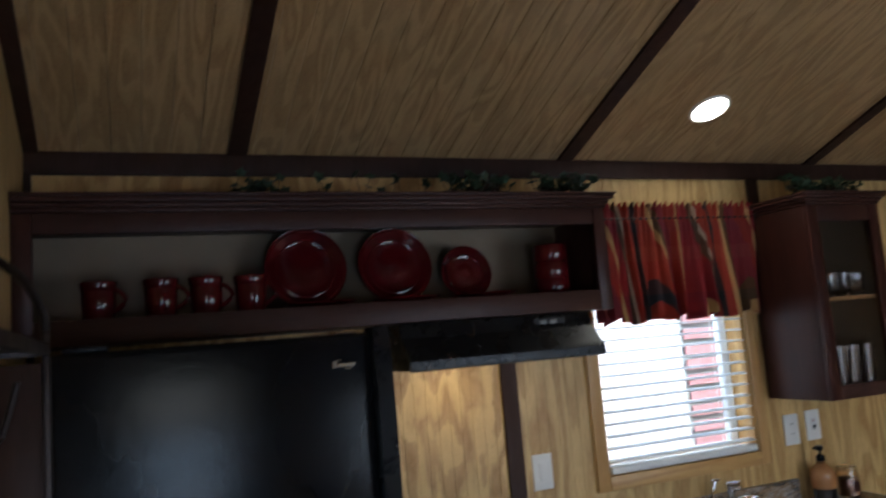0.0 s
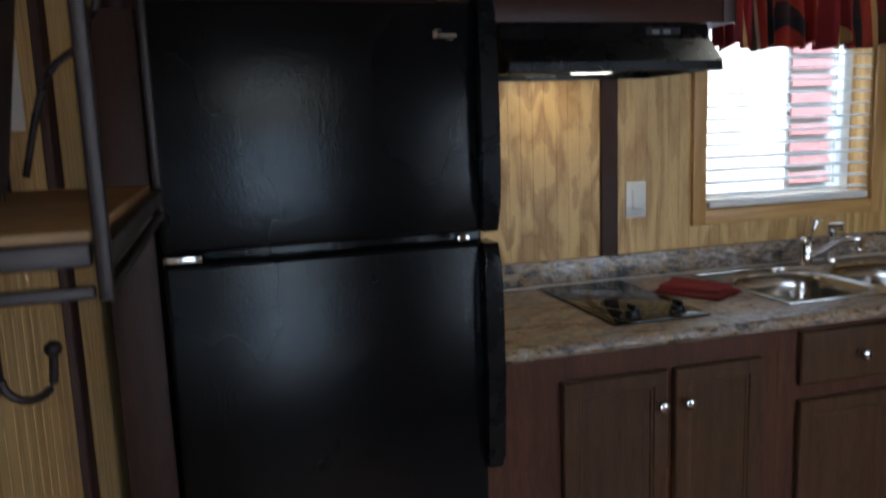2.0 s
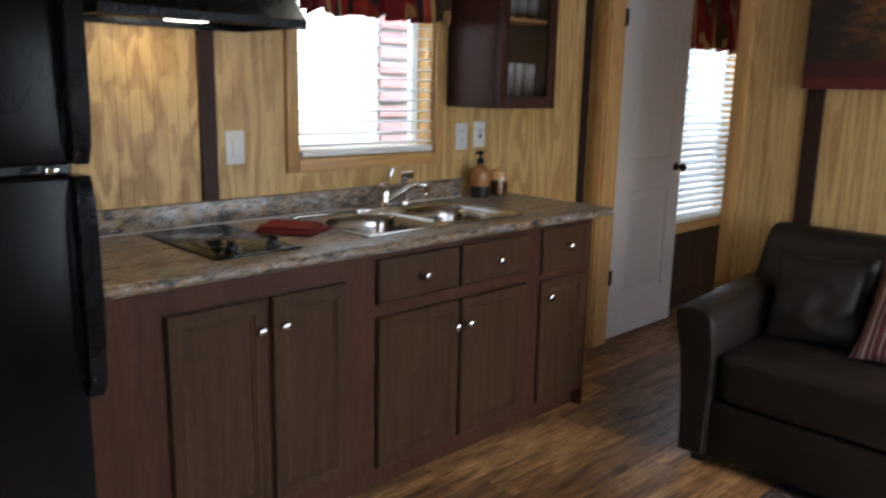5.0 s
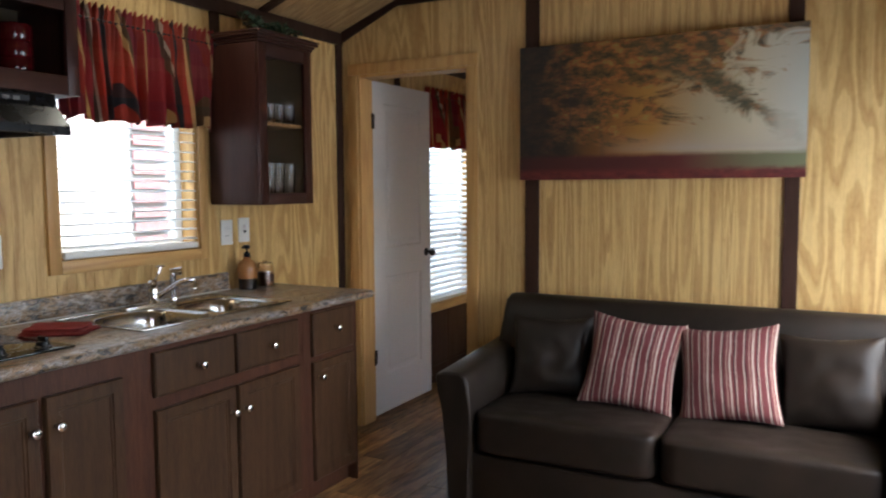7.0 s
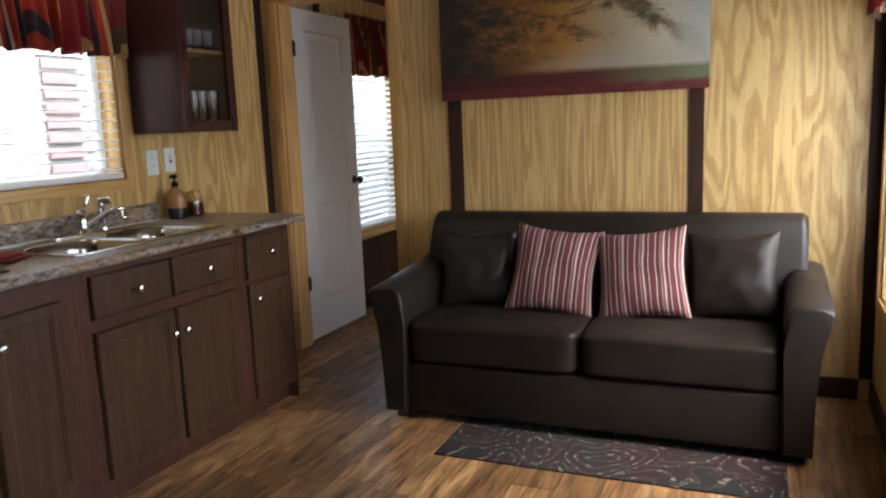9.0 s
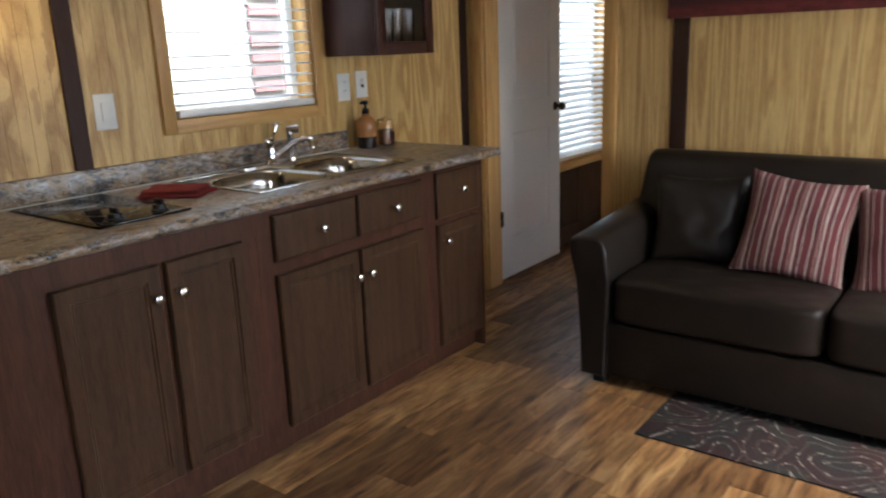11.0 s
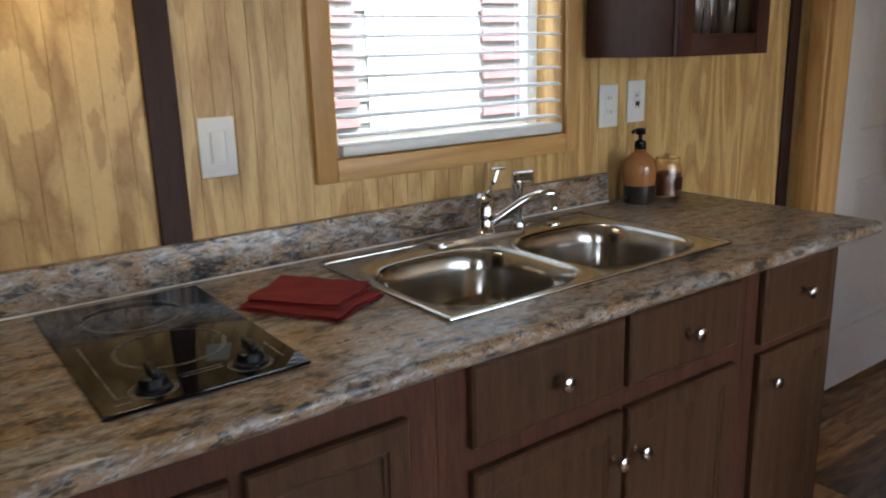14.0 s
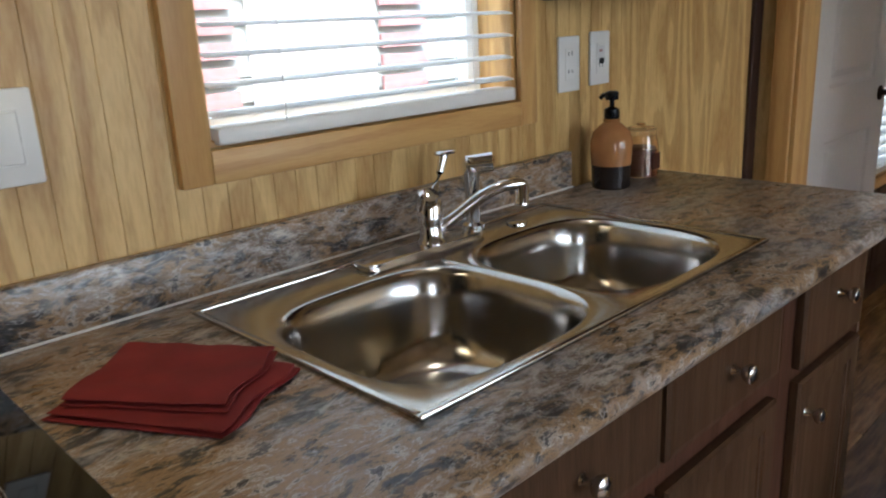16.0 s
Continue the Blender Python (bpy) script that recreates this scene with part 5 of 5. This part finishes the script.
def ivy(name, x0, x1, y, z, n, seed):
    rnd = random.Random(seed)
    v = holder(name, ((x0 + x1) / 2, y, z))
    tagged(v, "artificial green ivy trailing on top of a cabinet", "plant")
    bm, st = bmesh.new(), bmesh.new()
    pts = [(x0 + (x1 - x0) * i / 9, y + rnd.uniform(-0.03, 0.03), z + 0.012 + rnd.uniform(0, 0.02)) for i in range(10)]
    add_tube(st, pts, 0.0025, 6)
    for _ in range(n):
        i = rnd.random() * 8.99
        a, b = Vector(pts[int(i)]), Vector(pts[int(i) + 1])
        root = a.lerp(b, i % 1)
        c = root + Vector((rnd.uniform(-0.03, 0.03), rnd.uniform(-0.045, 0.03), rnd.uniform(0.0, 0.05)))
        add_tube(st, [root, c], 0.001, 4)
        m = Matrix.Translation(c) @ Euler((rnd.uniform(-1.2, 1.2), rnd.uniform(-0.8, 0.8), rnd.uniform(0, 6.3))).to_matrix().to_4x4() @ Matrix.Scale(rnd.uniform(0.014, 0.026), 4)
        rim = [(0, -0.5), (0.55, -0.65), (0.5, -0.1), (0.85, 0.25), (0.35, 0.4), (0, 1.0), (-0.35, 0.4), (-0.85, 0.25), (-0.5, -0.1), (-0.55, -0.65)]
        mid = bm.verts.new(m @ Vector((0, 0, -0.12)))
        vs = [bm.verts.new(m @ Vector((p, q, 0.12 * abs(p)))) for p, q in rim]
        for k in range(10):
            bm.faces.new((mid, vs[k], vs[(k + 1) % 10]))
    ob = finish("leaves", bm, LEAF, v)
    ob.modifiers.new("thick", "SOLIDIFY").thickness = 0.0006
    finish("stems", st, STEM, v, True)


ivy("ivy", 0.93, 1.08, 2.36, 2.075, 26, 3)
ivy("ivy", 1.60, 1.80, 2.35, 2.075, 60, 5)
ivy("ivy", 1.88, 2.08, 2.35, 2.075, 80, 8)
ivy("ivy", 1.15, 1.6, 2.37, 2.075, 14, 13)


def upper_cabinet():
    x0, x1, y0, z0, z1 = 2.972, 3.340, 2.262, 1.316, 2.030
    c = holder("upper_cabinet", ((x0 + x1) / 2, NORTH, z0))
    tagged(c, "dark cherry wall cabinet with a clear front and glasses", "cabinet")
    back, t = NORTH - 0.016, 0.016
    box("side", x0, x0 + t, y0 + 0.0195, back, z0, z1, UPPER, c)
    box("side", x1 - t, x1, y0 + 0.0195, back, z0, z1, UPPER, c)
    box("bottom", x0 + t, x1 - t, y0 + 0.0195, back, z0 + 0.02, z0 + 0.036, UPPER, c)
    box("top", x0 + t, x1 - t, y0 + 0.0195, back, z1 - 0.016, z1, UPPER, c)
    box("back", x0 + t, x1 - t, back - 0.006, back, z0 + 0.0365, z1 - 0.0165, BEIGE, c, 0, 1)
    box("shelf", x0 + t + 0.001, x1 - t - 0.001, y0 + 0.03, back - 0.007, 1.672, 1.687, RACKWOOD, c)
    w = 0.052
    box("stile", x0, x0 + w, y0, y0 + 0.019, z0, z1, UPPER, c)
    box("stile", x1 - w, x1, y0, y0 + 0.019, z0, z1, UPPER, c)
    box("rail", x0 + w, x1 - w, y0 + 0.0005, y0 + 0.019, z0, z0 + w, UPPER_H, c)
    box("rail", x0 + w, x1 - w, y0 + 0.0005, y0 + 0.019, z1 - 0.062, z1, UPPER_H, c)
    for xa, xb in ((x0 + t, x0 + t + 0.002), (x1 - t - 0.002, x1 - t)):
        box("lining", xa, xb, y0 + 0.021, back - 0.0065, z0 + 0.037, z1 - 0.017, BEIGE, c, 0, 1)
    crown(c, x0, x1, y0, z1 + 0.0005)
    return x0, x1, y0


upper_cabinet()


def tumbler(x, y, z, r, h):
    g = holder("glass_tumbler")
    tagged(g, "clear glass tumbler on the cabinet shelf", "glass", "tumblers")
    lathe("bowl", [(r * 0.8, 0), (r * 0.86, 0.003), (r * 0.99, h - 0.003), (r, h), (r - 0.003, h), (r - 0.0035, h - 0.004), (r * 0.76, 0.016), (0.002, 0.014)], (0, 0, 0), GLASS, g, 24)
    g.matrix_basis = pose(x, y, z)
    return g


short = tumbler(3.100, 2.325, 1.6875, 0.033, 0.088)
for x, y in ((3.172, 2.33), (3.240, 2.325)):
    copy_thing(short, pose(x, y, 1.6875))
tall = tumbler(3.095, 2.325, 1.3525, 0.034, 0.150)
for x, y in ((3.168, 2.335), (3.240, 2.33)):
    copy_thing(tall, pose(x, y, 1.3525))
ivy("ivy", 2.97, 3.34, 2.35, 2.078, 110, 21)

# ---- recessed lamp ----


def recessed_lamp():
    x, y = 2.583, 2.267
    e = holder("ceiling_lamp", (x, y, roof_z(y)))
    tagged(e, "round lit recessed ceiling lamp", "ceiling lamp")
    a = -math.atan(SLOPE)
    m = Matrix.Translation((x, y, roof_z(y) - 0.001)) @ Matrix.Rotation(a, 4, "X")
    for name, prof, mat in (("trim_ring", [(0.075, 0.0), (0.074, -0.006), (0.064, -0.007), (0.062, -0.002)], WHITE), ("lens", [(0.061, -0.001), (0.058, -0.004), (0.03, -0.0055)], LED)):
        bm = bmesh.new()
        add_lathe(bm, prof, (0, 0, 0), 40)
        bm.transform(m)
        finish(name, bm, mat, e, True)


recessed_lamp()

# ---- hanging rack on the partition ----


def leaf_plate(bm, at, ang, length, width, bend=0.15):
    """A pressed metal leaf in the plane x = const."""
    n = 12
    ca, sa = math.cos(ang), math.sin(ang)
    top, bot = [], []
    for i in range(n + 1):
        q = i / n
        w = width * math.sin(math.pi * q) ** 0.8
        c = bend * length * math.sin(math.pi * q)
        for side, row in ((1, top), (-1, bot)):
            u, v = q * length, c + side * w / 2
            row.append((at[0], at[1] + u * ca - v * sa, at[2] + u * sa + v * ca))
    for dx in (-0.0015, 0.0015):
        a = [bm.verts.new((p[0] + dx, p[1], p[2])) for p in top]
        b = [bm.verts.new((p[0] + dx, p[1], p[2])) for p in bot]
        for i in range(n):
            bm.faces.new((a[i], a[i + 1], b[i + 1], b[i]))


def wall_rack():
    r = holder("wall_rack", (WEST, 1.0, 1.33))
    tagged(r, "dark iron wall rack with leaf scrolls and wooden shelves", "rack")
    xa, xb, ya, yb = WEST + 0.012, 0.562, 0.775, 1.215
    for x, y in ((xb, ya), (xb, yb), (xa, yb), (xa, ya)):
        box("post", x - 0.0045, x + 0.0045, y - 0.0045, y + 0.0045, 1.345, 1.69, IRON, r, 0.002)
    for z, mat in ((1.378, RACKWOOD), (1.672, IRON)):
        box("shelf_board", xa, xb - 0.007, ya + 0.007, yb - 0.007, z - 0.006, z + 0.008, mat, r, 0.002)
        for y in (ya, yb):
            box("rail", xa + 0.006, xb - 0.006, y - 0.005, y + 0.005, z - 0.012, z + 0.002, IRON, r, 0.002)
        box("rail", xb - 0.005, xb + 0.005, ya + 0.006, yb - 0.006, z - 0.012, z + 0.002, IRON, r, 0.002)
    box("rail", xb - 0.004, xb + 0.004, ya + 0.006, yb - 0.006, 1.347, 1.355, IRON, r, 0.002)
    for y in (ya, yb):
        box("rail", xa + 0.006, xb - 0.006, y - 0.004, y + 0.004, 1.347, 1.355, IRON, r, 0.002)
    # arched heads over the top shelf
    for y in (ya, yb):
        pts = [(xb - (xb - xa) * (1 - math.cos(a)), y, 1.69 + 0.115 * math.sin(a)) for a in [math.pi / 2 * i / 12 for i in range(13)]]
        tube("arch", pts, 0.0055, IRON, r)
    pts = [(xa, ya + (yb - ya) * i / 16, 1.69 + 0.16 * math.sin(math.pi * i / 16)) for i in range(17)]
    tube("arch", pts, 0.006, IRON, r)
    # scrolls with leaves on the back and the ends
    bm, lf = bmesh.new(), bmesh.new()
    for y0, lean in ((0.86, 1), (1.08, -1), (0.97, 1)):
        pts = [(xa + 0.004, y0 + lean * 0.05 * math.sin(q * 5.2), 1.39 + 0.27 * q) for q in [i / 14 for i in range(15)]]
        add_tube(bm, pts, 0.005, 8)
        for q, s in ((0.2, 1), (0.45, -1), (0.7, 1)):
            y = y0 + lean * 0.05 * math.sin(q * 5.2)
            leaf_plate(lf, (xa + 0.006, y, 1.39 + 0.27 * q), math.pi / 2 - s * 0.8, 0.135, 0.078)
    leaf_plate(lf, (xa + 0.004, 0.98, 1.70), 0.9, 0.10, 0.05)
    leaf_plate(lf, (xa + 0.004, 0.90, 1.70), 1.9, 0.10, 0.05)
    leaf_plate(lf, (xa + 0.004, 1.10, 1.70), 1.2, 0.09, 0.045)
    for x, y, z, a, ln, wd in ((0.47, 0.79, 1.70, 1.2, 0.15, 0.09), (0.45, 0.86, 1.69, 2.2, 0.13, 0.08), (0.50, 0.83, 1.40, 1.0, 0.18, 0.085), (0.46, 0.90, 1.50, 2.3, 0.16, 0.09), (0.44, 1.02, 1.55, 0.7, 0.15, 0.085)):
        leaf_plate(lf, (x, y, z), a, ln, wd, 0.2)
    finish("scroll", bm, IRON, r, True)
    ob = finish("leaf", lf, BRONZE_LEAF, r)
    bm = bmesh.new()
    for y in (ya, yb):
        pts = [(xa + 0.02 + 0.10 * q, y, 1.40 + 0.24 * q + 0.03 * math.sin(q * 6)) for q in [i / 12 for i in range(13)]]
        add_tube(bm, pts, 0.004, 8)
    finish("end_scroll", bm, IRON, r, True)


wall_rack()


def coat_hook(y, z):
    h = holder("coat_hook", (WEST, y, z))
    tagged(h, "black iron coat hook on the pine wall", "hook")
    box("back_plate", WEST + 0.002, WEST + 0.006, y - 0.012, y + 0.012, z - 0.045, z + 0.02, IRON, h, 0.001, 1)
    pts = [(WEST + 0.006, y, z - 0.03)] + [(WEST + 0.03 - 0.024 * math.cos(a), y, z - 0.03 - 0.024 * math.sin(a)) for a in [math.pi * i / 10 for i in range(1, 11)]] + [(WEST + 0.056, y, z - 0.008)]
    tube("hook", pts, 0.0045, IRON, h)
    bm = bmesh.new()
    bmesh.ops.create_icosphere(bm, subdivisions=2, radius=0.009, matrix=Matrix.Translation((WEST + 0.056, y, z - 0.003)))
    finish("tip", bm, IRON, h, True)


coat_hook(1.13, 1.235)
tagged(box("notice_card", WEST + 0.002, WEST + 0.008, 1.27, 1.36, 1.45, 1.56, WHITE), "white wall plate on the pine partition", "wall plate")

# ---- living area ----


def painting():
    y0, y1, z0, z1 = 0.148, 1.452, 1.422, 2.074
    p = holder("painting", (EAST, (y0 + y1) / 2, z0))
    tagged(p, "wide canvas print of a misty autumn wood", "painting")
    x0, x1 = EAST - 0.055, EAST - 0.0135
    box("stretcher", x0 + 0.002, x1, y0 + 0.002, y1 - 0.002, z0 + 0.002, z1 - 0.002, UPPER, p, 0.002)
    bm = bmesh.new()
    uv = bm.loops.layers.uv.new("UVMap")
    t = 0.03
    rim = [(x0 + t, y1, z0), (x0 + t, y0, z0), (x0 + t, y0, z1), (x0 + t, y1, z1)]
    fr = [(x0, y1, z0), (x0, y0, z0), (x0, y0, z1), (x0, y1, z1)]
    a, b = [bm.verts.new(q) for q in rim], [bm.verts.new(q) for q in fr]
    faces = [bm.faces.new(b)] + [bm.faces.new((a[i], a[(i + 1) % 4], b[(i + 1) % 4], b[i])) for i in range(4)]
    for f in faces:
        for lp in f.loops:
            c = lp.vert.co
            lp[uv].uv = ((y1 - c.y) / (y1 - y0), (c.z - z0) / (z1 - z0))
    finish("canvas", bm, CANVAS, p)


painting()


def puffy(name, w, d, h, mat, parent=None, corner=0.25, n=26, pinch=0.06, wrinkle=0.004, seed=1):
    """Upholstery block: a rounded, slightly crowned box with its origin at its base centre."""
    bm = bmesh.new()
    bmesh.ops.create_cube(bm, size=2.0)
    bmesh.ops.subdivide_edges(bm, edges=bm.edges[:], cuts=n, use_grid_fill=True)
    for v in bm.verts:
        p = v.co
        k = 11.0
        r = (abs(p.x) ** k + abs(p.y) ** k + abs(p.z) ** k) ** (1 / k)
        q = p / max(r, 1e-6)
        m = max(abs(p.x), abs(p.y), abs(p.z))
        q = q * m
        crown_ = 1 + pinch * (1 - q.x ** 2) * (1 - q.y ** 2)
        nz = wrinkle * noise.noise(Vector((q.x * w, q.y * d, q.z * h)) * 9 + Vector((seed, 0, 0)))
        v.co = Vector((q.x * w / 2, q.y * d / 2 + nz * 0.6, (q.z * crown_ + 1) * h / 2 + nz))
    return finish(name, bm, mat, parent, True)


def sofa():
    s = holder("sofa", (3.55, 0.58, 0))
    tagged(s, "dark brown leather two-seat sofa with flared arms", "sofa")
    ya, yb, xf, xr = -0.285, 1.46, 3.205, 3.955
    box("base", xf, xr - 0.05, ya + 0.085, yb - 0.085, 0.045, 0.268, LEATHER, s, 0.012, 3)

    def arm(outer, sign):
        inner = outer - sign * 0.11
        prof = [(inner, 0.045), (inner, 0.44), (inner + sign * 0.004, 0.55), (inner + sign * 0.018, 0.592), (inner + sign * 0.05, 0.612), (outer + sign * 0.012, 0.610),
                (outer + sign * 0.048, 0.598), (outer + sign * 0.056, 0.580), (outer + sign * 0.040, 0.53), (outer + sign * 0.018, 0.44), (outer + sign * 0.004, 0.30), (outer, 0.045)]

        def place(u, v, k):
            rise = 0.05 * max(0, (v - 0.4) / 0.2) if k else 0
            return ((xr - 0.09 if k else xf - 0.028), u, v + rise)
        extrude_profile("arm", prof, place, LEATHER, s, True, 0.014)

    arm(yb, 1)
    arm(ya, -1)
    # back: a profile that leans, extruded across, with rounded ends
    prof = [(3.70, 0.20), (3.66, 0.46), (3.70, 0.66), (3.745, 0.81), (3.775, 0.855), (3.82, 0.873), (3.88, 0.868), (3.925, 0.84), (3.945, 0.78), (3.955, 0.50), (3.955, 0.20)]
    extrude_profile("backrest", prof, lambda u, v, k: (u, (yb - 0.015 if k else ya + 0.015), v), LEATHER, s, True, 0.03)
    for k, (c0, c1) in enumerate(((0.588, yb - 0.112), (ya + 0.112, 0.580))):
        c = puffy("seat_cushion", c1 - c0, 0.53, 0.185, LEATHER, None, pinch=0.05, wrinkle=0.003, seed=k)
        c.parent = s
        c.matrix_parent_inverse = Matrix.Translation((3.55, 0.58, 0)).inverted()
        c.matrix_basis = pose(3.455, (c0 + c1) / 2, 0.272, 0, 0, 90)
    for x in (xf + 0.05, xr - 0.1):
        for y in (ya + 0.06, yb - 0.06):
            box("foot", x - 0.025, x + 0.025, y - 0.025, y + 0.025, 0.0, 0.0445, MATT_BLACK, s, 0.003)


sofa()


def cushion(label, y, lean, turn, mat, seed, size=0.40, x=3.60, roll=0):
    """Throw pillow: two bulged faces meeting in a seam with pulled corners."""
    bm = bmesh.new()
    uv = bm.loops.layers.uv.new("UVMap")
    n = 22
    vs = {}
    for side in (1, -1):
        for i in range(n + 1):
            for j in range(n + 1):
                u, v = 2 * i / n - 1, 2 * j / n - 1
                e = max(0.0, (1 - u ** 2) * (1 - v ** 2))
                th = 0.070 * e ** 0.45
                pull = 1 - 0.11 * (1 - abs(v) ** 2) * abs(u) ** 3
                pull2 = 1 - 0.11 * (1 - abs(u) ** 2) * abs(v) ** 3
                w = (0.016 * noise.noise(Vector((u * 2.3 + seed * 3, v * 2.3, side))) + 0.004 * noise.noise(Vector((u * 6.0 + seed, v * 6.0, side * 3)))) * (1 if e > 0 else 0)
                key = (side if e > 1e-9 else 0, i, j)
                if key not in vs:
                    vs[key] = bm.verts.new((u * pull * size / 2, side * (th + w * e) if e > 1e-9 else 0, v * pull2 * size / 2))
        for i in range(n):
            for j in range(n):
                q = []
                for a, b in ((i, j), (i + 1, j), (i + 1, j + 1), (i, j + 1)):
                    edge = a in (0, n) or b in (0, n)
                    q.append((vs[(0 if edge else side, a, b)], a, b))
                f = bm.faces.new([t[0] for t in q])
                for lp, t in zip(f.loops, q):
                    lp[uv].uv = (t[1] / n, t[2] / n)
    ob = finish("throw_pillow", bm, mat, None, True)
    tagged(ob, label, "pillow", "sofa pillows")
    ob.matrix_basis = Matrix.Translation((x, y, 0.445 + size / 2 * math.cos(radians(lean)))) @ Matrix.Rotation(radians(-90 + turn), 4, "Z") @ Matrix.Rotation(radians(-lean), 4, "X") @ Matrix.Rotation(radians(roll), 4, "Y")
    return ob


cushion("brown leather throw pillow leaning on the sofa back", 1.155, 15, 10, LEATHER, 1, 0.37, 3.62, 0)
cushion("maroon and cream striped throw pillow on the sofa", 0.775, 20, 3, STRIPED, 2, 0.405, 3.575, 6)
cushion("maroon and cream striped throw pillow on the sofa", 0.385, 20, -4, STRIPED, 3, 0.40, 3.57, -7)
cushion("brown leather throw pillow leaning on the sofa back", 0.02, 16, -8, LEATHER, 4, 0.38, 3.61, -4)


def rug():
    bm = bmesh.new()
    x0, x1, y0, y1, n = 2.892, 3.55, -0.20, 1.10, 40
    g = [[bm.verts.new((x0 + (x1 - x0) * i / 12, y0 + (y1 - y0) * j / n, 0.0075 + 0.0012 * noise.noise((i * 0.6, j * 0.4, 0)))) for j in range(n + 1)] for i in range(13)]
    for i in range(12):
        for j in range(n):
            bm.faces.new((g[i][j], g[i + 1][j], g[i + 1][j + 1], g[i][j + 1]))
    r = bmesh.ops.extrude_face_region(bm, geom=bm.faces[:])
    for v in r["geom"]:
        if isinstance(v, bmesh.types.BMVert):
            v.co.z = 0.0032
    tagged(finish("rug", bm, RUG), "dark maroon and grey paisley rug partly under the sofa", "rug")


rug()

# ---- outside ----


def neighbour():
    """White cabin across the yard with red shutters."""
    y = 5.0
    h = holder("neighbour_cabin", (3, y, -0.6))
    tagged(h, "white sided cabin with red shutters across the yard", "house")
    box("wall", -6, 34, y + 0.03, y + 0.2, -0.6, 3.2, SIDING, h, 0, 1)
    bm = bmesh.new()
    for i in range(30):
        z = -0.55 + 0.125 * i
        vs = [bm.verts.new(p) for p in ((-4, y, z), (34, y, z), (34, y + 0.025, z + 0.122), (-4, y + 0.025, z + 0.122))]
        bm.faces.new(vs)
        vs = [bm.verts.new(p) for p in ((-4, y, z), (34, y, z), (34, y + 0.028, z), (-4, y + 0.028, z))]
        bm.faces.new(vs)
    finish("siding", bm, SIDING, h)
    box("roof", -4.3, 34.3, y - 0.4, y + 2.5, 3.2, 3.32, ROOF, h, 0, 1)
    for cx in (4.14,):
        for dx, hw in ((-0.61, 0.13), (0.61, 0.17)):
            bm = bmesh.new()
            for i in range(18):
                add_box(bm, cx + dx - hw, cx + dx + hw, y - 0.03, y - 0.012, -0.1 + 0.115 * i, -0.1 + 0.115 * i + 0.075)
            finish("shutter", bm, RED_TRIM, h)
        box("window", cx - 0.4, cx + 0.4, y - 0.02, y - 0.008, 0.6, 2.0, VINYL, h, 0, 1)


neighbour()
bm = bmesh.new()
bmesh.ops.create_grid(bm, x_segments=2, y_segments=2, size=400, matrix=Matrix.Translation((0, 0, -0.6)))
tagged(finish("ground", bm, GRAVEL), "unseen gravel yard, paled to bounce light onto the blinds", "ground", kind="structure")

# ---- floor planks ----
floor = tagged(box("floor", -1.4, 6.3, SOUTH, NORTH, -0.08, -0.004, UNDER, bevel=0), "warm brown wood-look plank floor", "floor", kind="structure")


def planks():
    w = 0.161
    rnd = random.Random(11)
    meshes = {}

    def data(length):
        if length not in meshes:
            bm = bmesh.new()
            add_box(bm, 0.0007, length - 0.0007, 0.0007, w - 0.0007, -0.0038, 0.0, 0.0010, 1)
            me = bpy.data.meshes.new("plank")
            bmesh.ops.recalc_face_normals(bm, faces=bm.faces)
            bm.to_mesh(me)
            bm.free()
            me.materials.append(PLANK)
            meshes[length] = me
        return meshes[length]

    k = 0
    y = SOUTH + 0.001
    while y < NORTH - 0.02:
        x, first = -1.4, True
        while x < 6.29:
            length = rnd.choice((0.25, 0.4, 0.6, 0.8)) if first else rnd.choice((0.55, 0.7, 0.9, 0.9, 1.2))
            first = False
            length = round(min(length, 6.3 - x), 3)
            ob = new("plank", data(length))
            ob.parent = floor
            ob.location = (x, y, 0.0)
            x += length
        y += w


planks()
